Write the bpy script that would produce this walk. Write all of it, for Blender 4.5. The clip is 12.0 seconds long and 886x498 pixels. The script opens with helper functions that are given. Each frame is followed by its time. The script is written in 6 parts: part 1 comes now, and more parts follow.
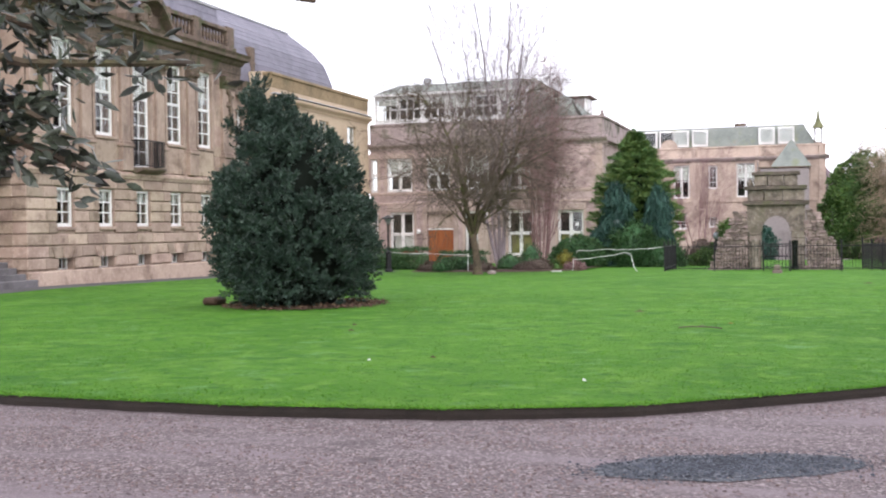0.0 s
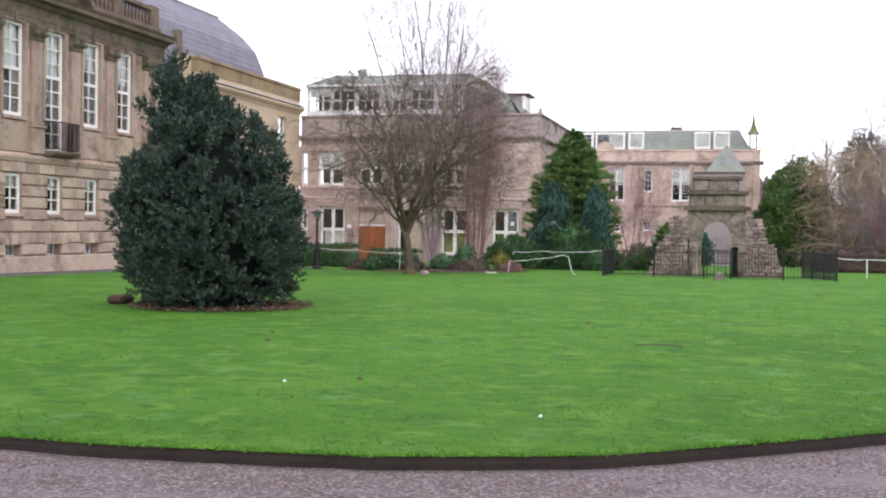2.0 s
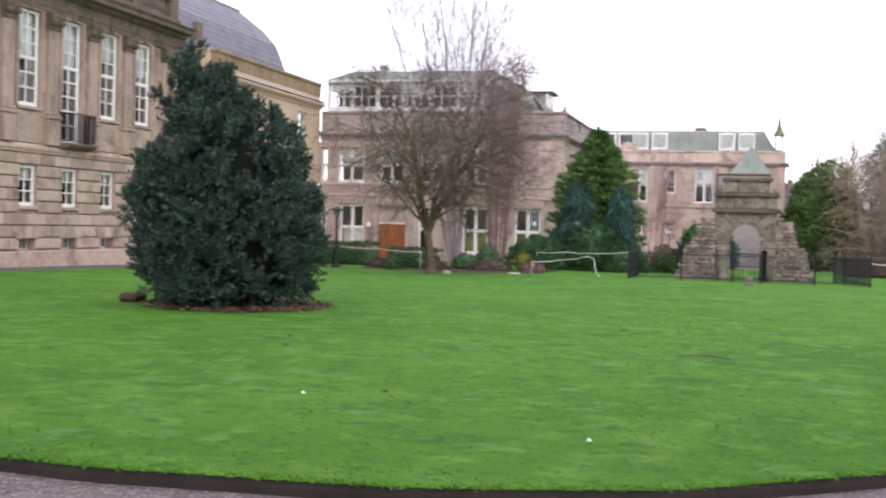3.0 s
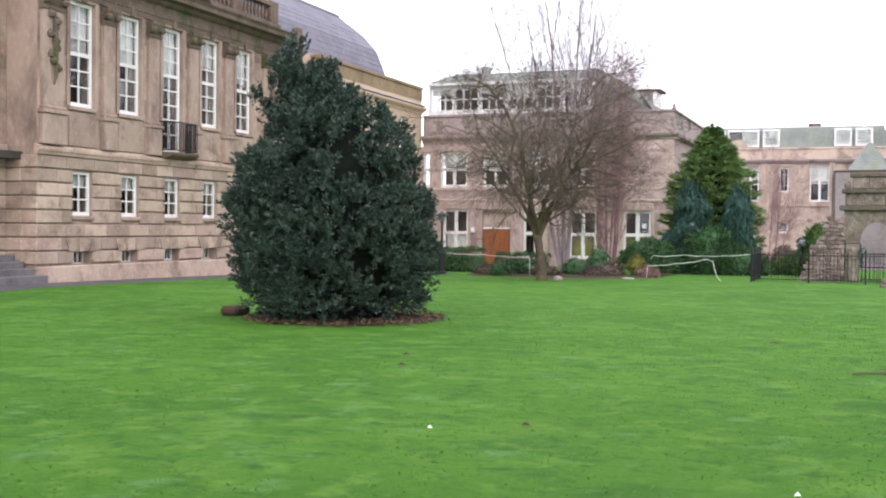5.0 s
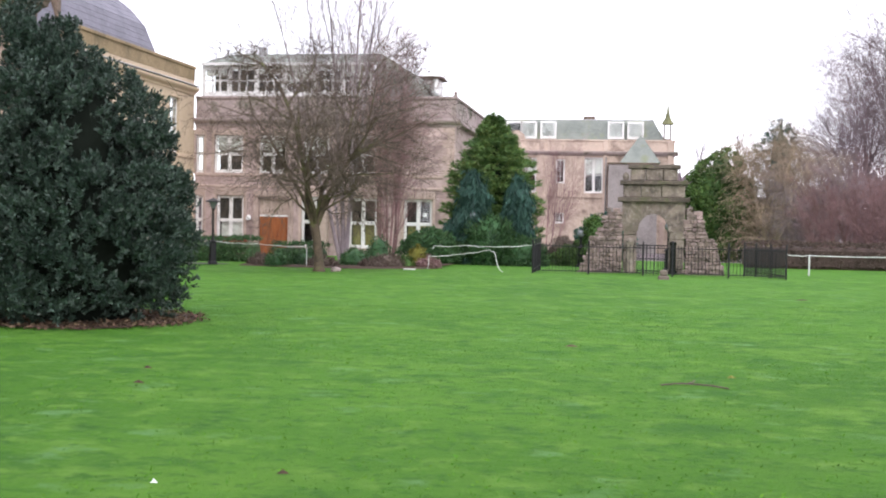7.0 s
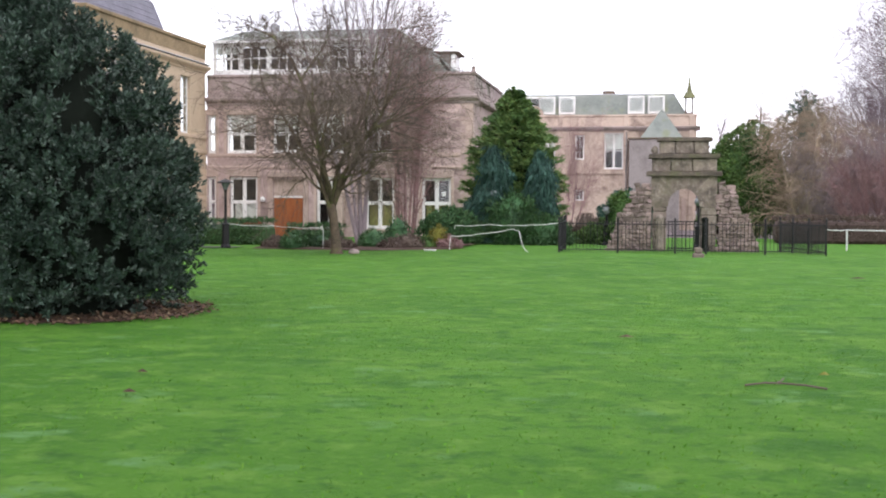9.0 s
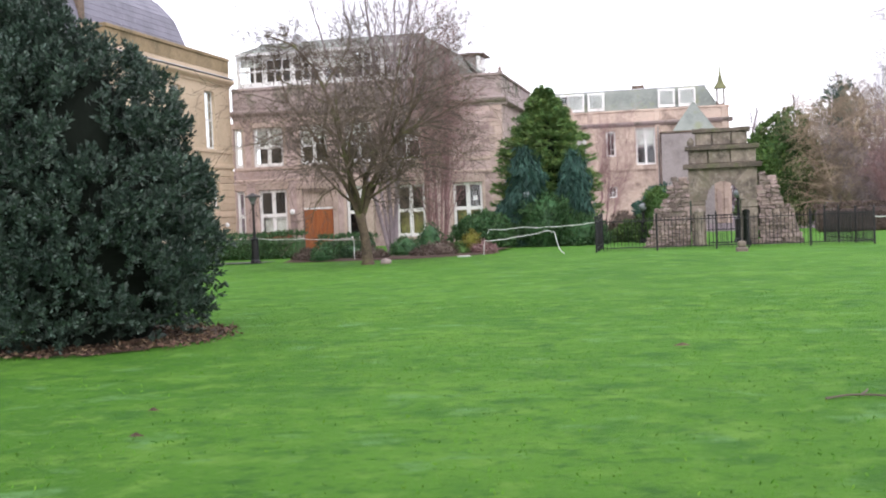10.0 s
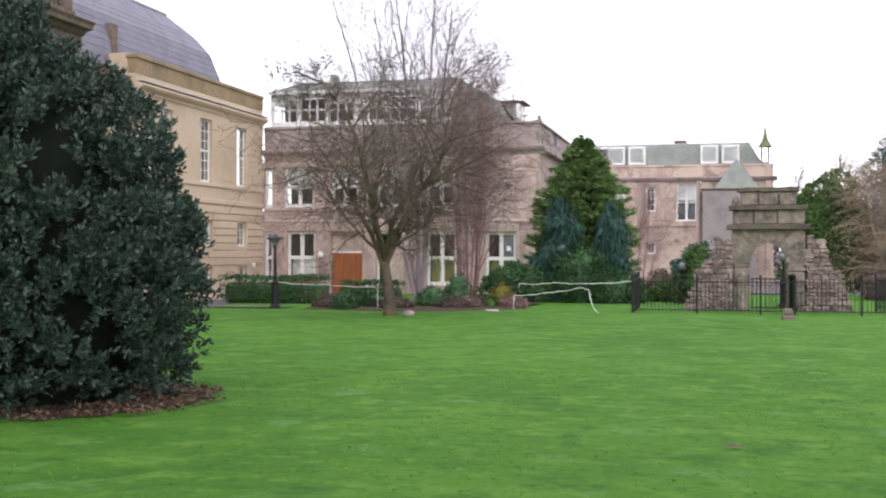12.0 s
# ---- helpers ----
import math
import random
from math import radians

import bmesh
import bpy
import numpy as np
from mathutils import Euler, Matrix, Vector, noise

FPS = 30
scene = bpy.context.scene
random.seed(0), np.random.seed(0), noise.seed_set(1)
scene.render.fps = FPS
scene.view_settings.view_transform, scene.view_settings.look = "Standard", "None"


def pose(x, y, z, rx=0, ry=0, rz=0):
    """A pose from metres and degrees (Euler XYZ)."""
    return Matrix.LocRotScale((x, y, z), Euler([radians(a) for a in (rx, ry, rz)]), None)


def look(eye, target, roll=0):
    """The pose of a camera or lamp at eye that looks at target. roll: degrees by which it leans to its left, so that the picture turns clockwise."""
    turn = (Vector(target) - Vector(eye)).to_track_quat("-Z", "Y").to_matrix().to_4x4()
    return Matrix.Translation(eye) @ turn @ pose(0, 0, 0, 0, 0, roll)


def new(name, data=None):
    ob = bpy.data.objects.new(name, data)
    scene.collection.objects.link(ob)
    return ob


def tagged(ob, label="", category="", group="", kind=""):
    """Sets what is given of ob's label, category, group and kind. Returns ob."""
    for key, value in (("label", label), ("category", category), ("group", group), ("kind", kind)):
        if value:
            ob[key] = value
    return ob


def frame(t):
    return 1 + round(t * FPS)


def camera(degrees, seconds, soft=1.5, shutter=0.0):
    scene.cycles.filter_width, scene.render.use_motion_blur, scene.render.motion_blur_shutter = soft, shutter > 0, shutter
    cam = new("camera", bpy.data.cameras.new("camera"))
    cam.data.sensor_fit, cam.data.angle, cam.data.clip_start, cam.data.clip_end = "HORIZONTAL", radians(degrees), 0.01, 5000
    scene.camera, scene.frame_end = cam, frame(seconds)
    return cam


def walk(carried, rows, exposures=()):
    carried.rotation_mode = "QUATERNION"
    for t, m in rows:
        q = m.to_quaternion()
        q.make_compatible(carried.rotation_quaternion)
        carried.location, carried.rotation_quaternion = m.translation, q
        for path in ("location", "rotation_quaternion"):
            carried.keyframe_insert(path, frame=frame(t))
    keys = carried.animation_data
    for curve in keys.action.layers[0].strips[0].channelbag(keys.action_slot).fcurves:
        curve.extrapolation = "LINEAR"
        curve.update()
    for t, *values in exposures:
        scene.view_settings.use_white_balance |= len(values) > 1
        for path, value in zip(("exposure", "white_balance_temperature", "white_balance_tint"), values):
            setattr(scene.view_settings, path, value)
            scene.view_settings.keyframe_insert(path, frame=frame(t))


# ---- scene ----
# camera and walk
cam = camera(42.5, 12.0, soft=2.0, shutter=0.3)
PATH = [
    (0.0, 11.000, 0.000, 1.524, 89.020, 0.836, 17.665),
    (0.5, 10.855, 0.447, 1.555, 88.692, 0.055, 19.030),
    (1.0, 10.689, 1.005, 1.556, 88.683, -0.318, 16.164),
    (1.5, 10.571, 1.367, 1.583, 92.016, -0.645, 15.064),
    (2.0, 10.408, 1.815, 1.575, 88.831, -0.775, 14.215),
    (2.5, 10.194, 2.298, 1.571, 88.556, -0.723, 12.859),
    (3.0, 10.015, 2.715, 1.578, 88.746, -1.547, 15.122),
    (3.5, 9.697, 3.055, 1.608, 89.008, -0.502, 21.284),
    (5.5, 9.229, 4.602, 1.542, 88.813, -0.540, 18.517),
    (6.0, 9.197, 5.118, 1.559, 88.625, -1.670, 11.024),
    (6.5, 9.008, 5.615, 1.561, 88.531, -1.680, 9.616),
    (7.0, 8.826, 6.078, 1.570, 88.472, -1.093, 9.129),
    (9.0, 8.347, 7.678, 1.522, 87.442, -0.257, 9.888),
    (9.5, 8.227, 8.171, 1.509, 87.156, -0.609, 9.628),
    (10.0, 8.173, 8.627, 1.538, 87.697, 2.459, 11.474),
    (10.5, 8.159, 9.108, 1.600, 88.959, -0.985, 12.794),
    (11.0, 8.134, 9.530, 1.653, 89.379, -0.236, 12.893),
    (11.5, 8.072, 9.932, 1.652, 89.867, 0.492, 11.587),
    (12.0, 8.036, 10.396, 1.651, 90.063, -0.037, 13.303),
]
walk(cam, [(t, pose(*p)) for t, *p in PATH],
     exposures=((0, 0), (1.5, -0.08), (2.5, -0.22), (3.5, -0.12), (5.5, 0.05), (6.5, 0.1), (7, 0.05), (9, -0.1), (9.5, 0.06), (10.5, 0.06), (12, -0.18)))

# overcast winter sky, nearly even and white, with a very soft sun
SUN_EL, SUN_ROT = radians(38), radians(150)
world = bpy.data.worlds.new("overcast_sky")
scene.world = world
world.use_nodes = True
wn, wl = world.node_tree.nodes, world.node_tree.links
sky = wn.new("ShaderNodeTexSky")
sky.sky_type, sky.sun_disc = "NISHITA", False
sky.sun_elevation, sky.sun_rotation = SUN_EL, SUN_ROT
sky_dim = wn.new("ShaderNodeVectorMath")
sky_dim.operation = "SCALE"
sky_dim.inputs["Scale"].default_value = 0.09
cloud = wn.new("ShaderNodeMix")
cloud.data_type = "RGBA"
cloud.inputs["Factor"].default_value = 0.88
cloud.inputs["B"].default_value = (0.985, 0.968, 1.07, 1)
wl.new(sky.outputs["Color"], sky_dim.inputs[0])
wl.new(sky_dim.outputs["Vector"], cloud.inputs["A"])
wl.new(cloud.outputs["Result"], wn["Background"].inputs["Color"])
wn["Background"].inputs["Strength"].default_value = 2.3
sun_lamp = bpy.data.lights.new("sun", "SUN")
sun_lamp.energy, sun_lamp.angle, sun_lamp.color = 1.15, radians(40), (1.0, 0.96, 0.9)
new("sun", sun_lamp).matrix_world = look((18, -20, 26), (0, 30, 0))


# ---------- materials ----------
def node(nt, kind, **inputs):
    n = nt.nodes.new(kind)
    for key, value in inputs.items():
        n.inputs[key.replace("_", " ")].default_value = value
    return n


def blend(nt, a, b, fac, mode="MIX"):
    m = nt.nodes.new("ShaderNodeMix")
    m.data_type, m.blend_type = "RGBA", mode
    for key, v in (("A", a), ("B", b), ("Factor", fac)):
        if isinstance(v, bpy.types.NodeSocket):
            nt.links.new(v, m.inputs[key])
        else:
            m.inputs[key].default_value = (*v, 1) if key != "Factor" else v
    return m.outputs["Result"]


def ramp(nt, src, lo, hi):
    m = nt.nodes.new("ShaderNodeMapRange")
    m.inputs["From Min"].default_value, m.inputs["From Max"].default_value = lo, hi
    nt.links.new(src, m.inputs["Value"])
    return m.outputs["Result"]


def noise_of(nt, co, scale, detail=4.0, rough=0.6):
    n = node(nt, "ShaderNodeTexNoise", Scale=scale, Detail=detail, Roughness=rough)
    nt.links.new(co, n.inputs["Vector"])
    return n.outputs["Fac"]


def stuff(name, base, dark=None, light=None, big=0.6, fine=14.0, rough=0.85, bump=0.3, depth=0.01, vary=0.0, island=0.0,
          metal=0.0, stain=None, stain_scale=0.9, stain_at=(0.52, 0.66), stretch=(1, 1, 1), spec=0.3):
    """A procedural surface: grain, large mottling, optional stain, spread between pieces."""
    m = bpy.data.materials.new(name)
    m.use_nodes = True
    nt = m.node_tree
    bsdf = nt.nodes["Principled BSDF"]
    geo = nt.nodes.new("ShaderNodeNewGeometry")
    mp = nt.nodes.new("ShaderNodeMapping")
    mp.inputs["Scale"].default_value = stretch
    nt.links.new(geo.outputs["Position"], mp.inputs["Vector"])
    co = mp.outputs["Vector"]
    dark = dark or tuple(c * 0.62 for c in base)
    light = light or tuple(min(c * 1.32, 0.9) for c in base)
    n_big, n_fine = noise_of(nt, co, big), noise_of(nt, co, fine, 6.0, 0.7)
    col = blend(nt, dark, base, ramp(nt, n_big, 0.32, 0.56))
    col = blend(nt, col, light, ramp(nt, n_fine, 0.5, 0.78))
    col = blend(nt, col, dark, ramp(nt, noise_of(nt, co, fine * 0.31, 5.0), 0.56, 0.8))
    if stain:
        col = blend(nt, col, stain, ramp(nt, noise_of(nt, co, stain_scale, 6.0, 0.65), *stain_at))
    for amount, socket in ((vary, "object"), (island, "island")):
        if amount:
            if socket == "object":
                rnd = nt.nodes.new("ShaderNodeObjectInfo").outputs["Random"]
            else:
                rnd = geo.outputs["Random Per Island"]
            hsv = nt.nodes.new("ShaderNodeHueSaturation")
            nt.links.new(col, hsv.inputs["Color"])
            r = nt.nodes.new("ShaderNodeMapRange")
            r.inputs["To Min"].default_value, r.inputs["To Max"].default_value = 1 - amount, 1 + amount
            nt.links.new(rnd, r.inputs["Value"])
            nt.links.new(r.outputs["Result"], hsv.inputs["Value"])
            h = nt.nodes.new("ShaderNodeMath")
            h.operation = "MULTIPLY_ADD"
            w = nt.nodes.new("ShaderNodeMath")
            w.operation = "FRACT"
            mul = nt.nodes.new("ShaderNodeMath")
            mul.operation = "MULTIPLY"
            mul.inputs[1].default_value = 37.7
            nt.links.new(rnd, mul.inputs[0])
            nt.links.new(mul.outputs[0], w.inputs[0])
            nt.links.new(w.outputs[0], h.inputs[0])
            h.inputs[1].default_value, h.inputs[2].default_value = amount * 0.09, 0.5 - amount * 0.045
            nt.links.new(h.outputs[0], hsv.inputs["Hue"])
            col = hsv.outputs["Color"]
    nt.links.new(col, bsdf.inputs["Base Color"])
    bsdf.inputs["Roughness"].default_value, bsdf.inputs["Metallic"].default_value = rough, metal
    bsdf.inputs["Specular IOR Level"].default_value = spec
    if bump:
        b = node(nt, "ShaderNodeBump", Strength=bump, Distance=depth)
        nt.links.new(n_fine, b.inputs["Height"])
        nt.links.new(b.outputs["Normal"], bsdf.inputs["Normal"])
    return m


def grass_material():
    m = bpy.data.materials.new("lawn_grass")
    m.use_nodes = True
    nt = m.node_tree
    bsdf = nt.nodes["Principled BSDF"]
    co = nt.nodes.new("ShaderNodeNewGeometry").outputs["Position"]
    mp = nt.nodes.new("ShaderNodeMapping")
    mp.inputs["Scale"].default_value = (0.9, 1.15, 1.0)
    mp.inputs["Location"].default_value = (3.0, 7.0, 0.0)
    nt.links.new(co, mp.inputs["Vector"])
    far = mp.outputs["Vector"]
    col = blend(nt, (0.058, 0.168, 0.017), (0.086, 0.222, 0.024), ramp(nt, noise_of(nt, co, 0.2, 3), 0.36, 0.62))
    col = blend(nt, col, (0.112, 0.252, 0.032), ramp(nt, noise_of(nt, co, 0.6, 4, 0.55), 0.50, 0.70))
    col = blend(nt, col, (0.042, 0.134, 0.020), ramp(nt, noise_of(nt, far, 1.0, 4, 0.6), 0.54, 0.70))
    col = blend(nt, col, (0.042, 0.130, 0.019), ramp(nt, noise_of(nt, far, 3.0, 4, 0.6), 0.54, 0.70))
    col = blend(nt, col, (0.136, 0.280, 0.044), ramp(nt, noise_of(nt, co, 2.4, 4, 0.6), 0.54, 0.70))
    col = blend(nt, col, (0.125, 0.270, 0.085), ramp(nt, noise_of(nt, far, 1.6, 5, 0.6), 0.58, 0.70))
    col = blend(nt, col, (0.044, 0.136, 0.018), ramp(nt, noise_of(nt, co, 6.5, 4, 0.6), 0.55, 0.72))
    col = blend(nt, col, (0.150, 0.165, 0.055), ramp(nt, noise_of(nt, co, 4.6, 6, 0.8), 0.64, 0.80))
    fine = noise_of(nt, co, 16.0, 6, 0.8)
    col = blend(nt, col, (0.042, 0.124, 0.017), ramp(nt, fine, 0.54, 0.80))
    col = blend(nt, col, (0.140, 0.285, 0.056), ramp(nt, noise_of(nt, far, 10.0, 5, 0.7), 0.55, 0.80))
    nt.links.new(col, bsdf.inputs["Base Color"])
    bsdf.inputs["Roughness"].default_value = 0.9
    bsdf.inputs["Specular IOR Level"].default_value = 0.12
    b = node(nt, "ShaderNodeBump", Strength=1.0, Distance=0.05)
    nt.links.new(fine, b.inputs["Height"])
    nt.links.new(b.outputs["Normal"], bsdf.inputs["Normal"])
    return m


def gravel_material(name, dark, mid, pale, worn):
    m = bpy.data.materials.new(name)
    m.use_nodes = True
    nt = m.node_tree
    bsdf = nt.nodes["Principled BSDF"]
    co = nt.nodes.new("ShaderNodeNewGeometry").outputs["Position"]
    vor = node(nt, "ShaderNodeTexVoronoi", Scale=55.0)
    nt.links.new(co, vor.inputs["Vector"])
    sep = nt.nodes.new("ShaderNodeSeparateColor")
    nt.links.new(vor.outputs["Color"], sep.inputs["Color"])
    col = blend(nt, dark, mid, ramp(nt, sep.outputs["Red"], 0.1, 0.6))
    col = blend(nt, col, pale, ramp(nt, sep.outputs["Green"], 0.72, 0.95))
    mp = nt.nodes.new("ShaderNodeMapping")
    mp.inputs["Scale"].default_value = (0.35, 1.5, 1.0)
    mp.inputs["Rotation"].default_value = (0, 0, radians(-12))
    nt.links.new(co, mp.inputs["Vector"])
    col = blend(nt, col, worn, ramp(nt, noise_of(nt, mp.outputs["Vector"], 0.9, 4), 0.5, 0.68))
    col = blend(nt, col, tuple(c * 0.6 for c in dark), ramp(nt, noise_of(nt, co, 2.3, 5), 0.6, 0.8))
    nt.links.new(col, bsdf.inputs["Base Color"])
    bsdf.inputs["Roughness"].default_value = 0.8
    b = node(nt, "ShaderNodeBump", Strength=0.9, Distance=0.012)
    nt.links.new(vor.outputs["Distance"], b.inputs["Height"])
    nt.links.new(b.outputs["Normal"], bsdf.inputs["Normal"])
    return m


def glass_material():
    m = bpy.data.materials.new("window_glass")
    m.use_nodes = True
    b = m.node_tree.nodes["Principled BSDF"]
    b.inputs["Base Color"].default_value = (0.92, 0.96, 0.95, 1)
    b.inputs["Roughness"].default_value = 0.03
    b.inputs["Transmission Weight"].default_value = 1.0
    b.inputs["IOR"].default_value = 1.5
    return m


GRASS = grass_material()
GRAVEL = gravel_material("pink_gravel", (0.052, 0.037, 0.038), (0.112, 0.082, 0.086), (0.27, 0.225, 0.225), (0.165, 0.130, 0.142))
DARK_GRAVEL = gravel_material("slate_gravel", (0.018, 0.020, 0.025), (0.045, 0.050, 0.062), (0.14, 0.15, 0.17), (0.06, 0.065, 0.08))
GLASS = glass_material()
SOIL = stuff("dark_soil", (0.020, 0.014, 0.011), big=3, fine=40, bump=0.8, depth=0.02)
MULCH = stuff("leaf_mulch", (0.075, 0.045, 0.030), big=3, fine=30, bump=0.9, depth=0.03)
LITTER = stuff("dry_leaf", (0.125, 0.078, 0.050), (0.055, 0.036, 0.026), (0.210, 0.150, 0.095), big=3, fine=12, bump=0.0, island=0.5)
TARMAC = stuff("path_tarmac", (0.105, 0.100, 0.105), fine=40, bump=0.3)
BUFF = stuff("buff_sandstone", (0.420, 0.322, 0.258), (0.290, 0.212, 0.168), (0.520, 0.415, 0.345), big=1.1, fine=9, bump=0.35,
             vary=0.24, stain=(0.150, 0.105, 0.080), stain_scale=1.3, stain_at=(0.54, 0.74))
BUFF_WALL = stuff("weathered_sandstone", (0.390, 0.294, 0.240), (0.245, 0.176, 0.146), (0.490, 0.390, 0.325), big=0.8, fine=8, bump=0.4,
                  stain=(0.140, 0.100, 0.085), stain_scale=0.9, stain_at=(0.53, 0.76), stretch=(1, 1, 0.55))
ASHLAR = stuff("ashlar_sandstone", (0.400, 0.298, 0.240), (0.255, 0.182, 0.148), (0.500, 0.395, 0.325), big=1.0, fine=8, bump=0.4, vary=0.26,
               stain=(0.150, 0.105, 0.086), stain_scale=0.8, stain_at=(0.54, 0.76), stretch=(1, 1, 0.6))
DARK_STONE = stuff("sooty_stone", (0.165, 0.122, 0.095), (0.085, 0.066, 0.052), (0.290, 0.215, 0.160), big=1.4, fine=9, bump=0.5,
                   stain=(0.075, 0.085, 0.040), stain_scale=1.1)
YELLOW = stuff("yellow_sandstone", (0.590, 0.462, 0.335), (0.480, 0.370, 0.265), (0.660, 0.540, 0.410), big=0.35, fine=7, bump=0.25, vary=0.08)
YELLOW_DIRTY = stuff("soiled_yellow_stone", (0.290, 0.215, 0.125), (0.170, 0.130, 0.075), (0.40, 0.30, 0.19), big=0.8, fine=8, bump=0.3)
PINK = stuff("pink_rubble_stone", (0.530, 0.410, 0.385), (0.330, 0.245, 0.228), (0.630, 0.500, 0.460), big=0.9, fine=4, bump=0.6, vary=0.24,
             stain=(0.270, 0.205, 0.190), stain_scale=0.5)
PINK_TRIM = stuff("pale_pink_dressing", (0.500, 0.390, 0.340), (0.380, 0.290, 0.250), (0.590, 0.480, 0.425), big=0.9, fine=8, bump=0.3, vary=0.1)
PARAPET = stuff("grey_parapet_stone", (0.400, 0.325, 0.312), (0.260, 0.205, 0.198), (0.470, 0.385, 0.365), big=0.7, fine=6, bump=0.4,
                stain=(0.085, 0.090, 0.055), stain_scale=0.7)
FAR_STONE = stuff("rosy_ashlar", (0.540, 0.425, 0.355), (0.390, 0.298, 0.250), (0.620, 0.510, 0.445), big=0.9, fine=5, bump=0.3, vary=0.12,
                  stain=(0.250, 0.185, 0.155), stain_scale=0.6)
RENDER_GREY = stuff("grey_harling", (0.300, 0.270, 0.260), big=0.5, fine=12, bump=0.3)
SLATE = stuff("purple_slate", (0.190, 0.182, 0.225), (0.135, 0.130, 0.165), (0.240, 0.232, 0.275), big=0.6, fine=5, rough=0.6, bump=0.25, vary=0.14, island=0.12)
GREEN_SLATE = stuff("green_slate", (0.240, 0.260, 0.235), (0.170, 0.190, 0.175), (0.300, 0.320, 0.285), big=0.5, fine=5, rough=0.65, bump=0.3, island=0.12,
                    stain=(0.22, 0.24, 0.15), stain_scale=0.6)
LEAD = stuff("pale_lead", (0.42, 0.42, 0.44), fine=8, rough=0.55, bump=0.1)
WHITE = stuff("white_paint", (0.80, 0.79, 0.78), (0.70, 0.69, 0.67), (0.84, 0.83, 0.82), fine=20, rough=0.45, bump=0.05)
# Cream of blinds and paper; also paints sky reflection behind the pavilion's panes.
CREAM_SHEET = stuff("cream_sheet", (0.66, 0.65, 0.62), fine=6, bump=0.05)
# Darkness of unlit rooms put into the colour, for sheets behind windows.
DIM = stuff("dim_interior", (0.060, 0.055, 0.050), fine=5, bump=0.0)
DOOR_WOOD = stuff("orange_varnished_door", (0.330, 0.110, 0.038), (0.235, 0.072, 0.024), (0.410, 0.155, 0.060), big=1.5, fine=12, rough=0.5, bump=0.1, stretch=(4, 4, 0.6))
BLACK_IRON = stuff("black_painted_iron", (0.012, 0.012, 0.014), (0.007, 0.007, 0.008), (0.03, 0.03, 0.032), fine=30, rough=0.5, bump=0.1)
RUBBLE = stuff("rubble_stone", (0.250, 0.190, 0.172), (0.120, 0.094, 0.086), (0.390, 0.320, 0.300), big=2.0, fine=9, bump=0.7, depth=0.02, vary=0.3,
               stain=(0.085, 0.088, 0.045), stain_scale=1.6, stain_at=(0.6, 0.78))
SLAB = stuff("mossy_dark_slab", (0.098, 0.080, 0.064), (0.045, 0.038, 0.030), (0.200, 0.165, 0.130), big=2.5, fine=9, bump=0.6, depth=0.015,
             stain=(0.085, 0.098, 0.036), stain_scale=1.8, stain_at=(0.52, 0.70))
LICHEN = stuff("lichened_stone", (0.185, 0.190, 0.095), (0.110, 0.115, 0.060), (0.260, 0.260, 0.150), big=2, fine=9, bump=0.3)
MORTAR = stuff("dark_rubble_joint", (0.165, 0.135, 0.118), fine=12, bump=0.6, depth=0.02)
GATE_STONE = stuff("mossy_gate_stone", (0.205, 0.168, 0.140), (0.078, 0.066, 0.054), (0.350, 0.300, 0.265), big=2.2, fine=8, bump=0.6, depth=0.015, vary=0.24,
                   stain=(0.080, 0.082, 0.040), stain_scale=1.1, stain_at=(0.54, 0.72))
GREY_STEP = stuff("grey_step_stone", (0.155, 0.145, 0.150), big=1.2, fine=14, bump=0.3)
TAPE = stuff("white_plastic", (0.66, 0.68, 0.66), fine=12, rough=0.5, bump=0.1)
LAMP_GLASS = stuff("frosted_globe", (0.19, 0.21, 0.22), fine=20, rough=0.25, bump=0.0, spec=0.6)
HOLLY_LEAF = stuff("holly_leaf", (0.036, 0.064, 0.046), (0.013, 0.027, 0.019), (0.108, 0.150, 0.120), big=1.6, fine=4, rough=0.45, bump=0.0, island=0.4, spec=0.4)
SHRUB_LEAF = stuff("shrub_leaf", (0.046, 0.105, 0.038), (0.022, 0.054, 0.020), (0.095, 0.180, 0.062), big=1.2, fine=5, rough=0.6, bump=0.0, island=0.45)
CONIFER_LEAF = stuff("conifer_spray", (0.108, 0.190, 0.056), (0.050, 0.110, 0.036), (0.290, 0.345, 0.085), big=0.8, fine=3, rough=0.7, bump=0.0, island=0.4)
BLUE_LEAF = stuff("blue_cypress_spray", (0.034, 0.088, 0.067), (0.016, 0.046, 0.036), (0.070, 0.140, 0.106), big=1.0, fine=3, rough=0.7, bump=0.0, island=0.35)
GOLD_LEAF = stuff("golden_conifer", (0.165, 0.150, 0.030), (0.09, 0.09, 0.02), fine=4, bump=0.0, island=0.3)
# Near-black: painted shade inside crowns, and the blackened shaft by the gateway.
SHADE_AND_SOOT = stuff("crown_shade_and_soot", (0.009, 0.012, 0.009), fine=20, bump=0.5, spec=0.05)
TREE_LEAF = stuff("evergreen_oak_leaf", (0.068, 0.125, 0.030), (0.030, 0.062, 0.018), (0.130, 0.200, 0.048), big=0.6, fine=2, rough=0.7, bump=0.0, island=0.4)
HEATHER = stuff("brown_heather", (0.110, 0.080, 0.066), (0.062, 0.046, 0.038), fine=5, bump=0.0, island=0.4)
BARK = stuff("mossy_bark", (0.105, 0.078, 0.055), (0.050, 0.038, 0.028), (0.180, 0.140, 0.095), big=3, fine=18, bump=0.8, depth=0.02,
             stain=(0.115, 0.125, 0.045), stain_scale=2.0)
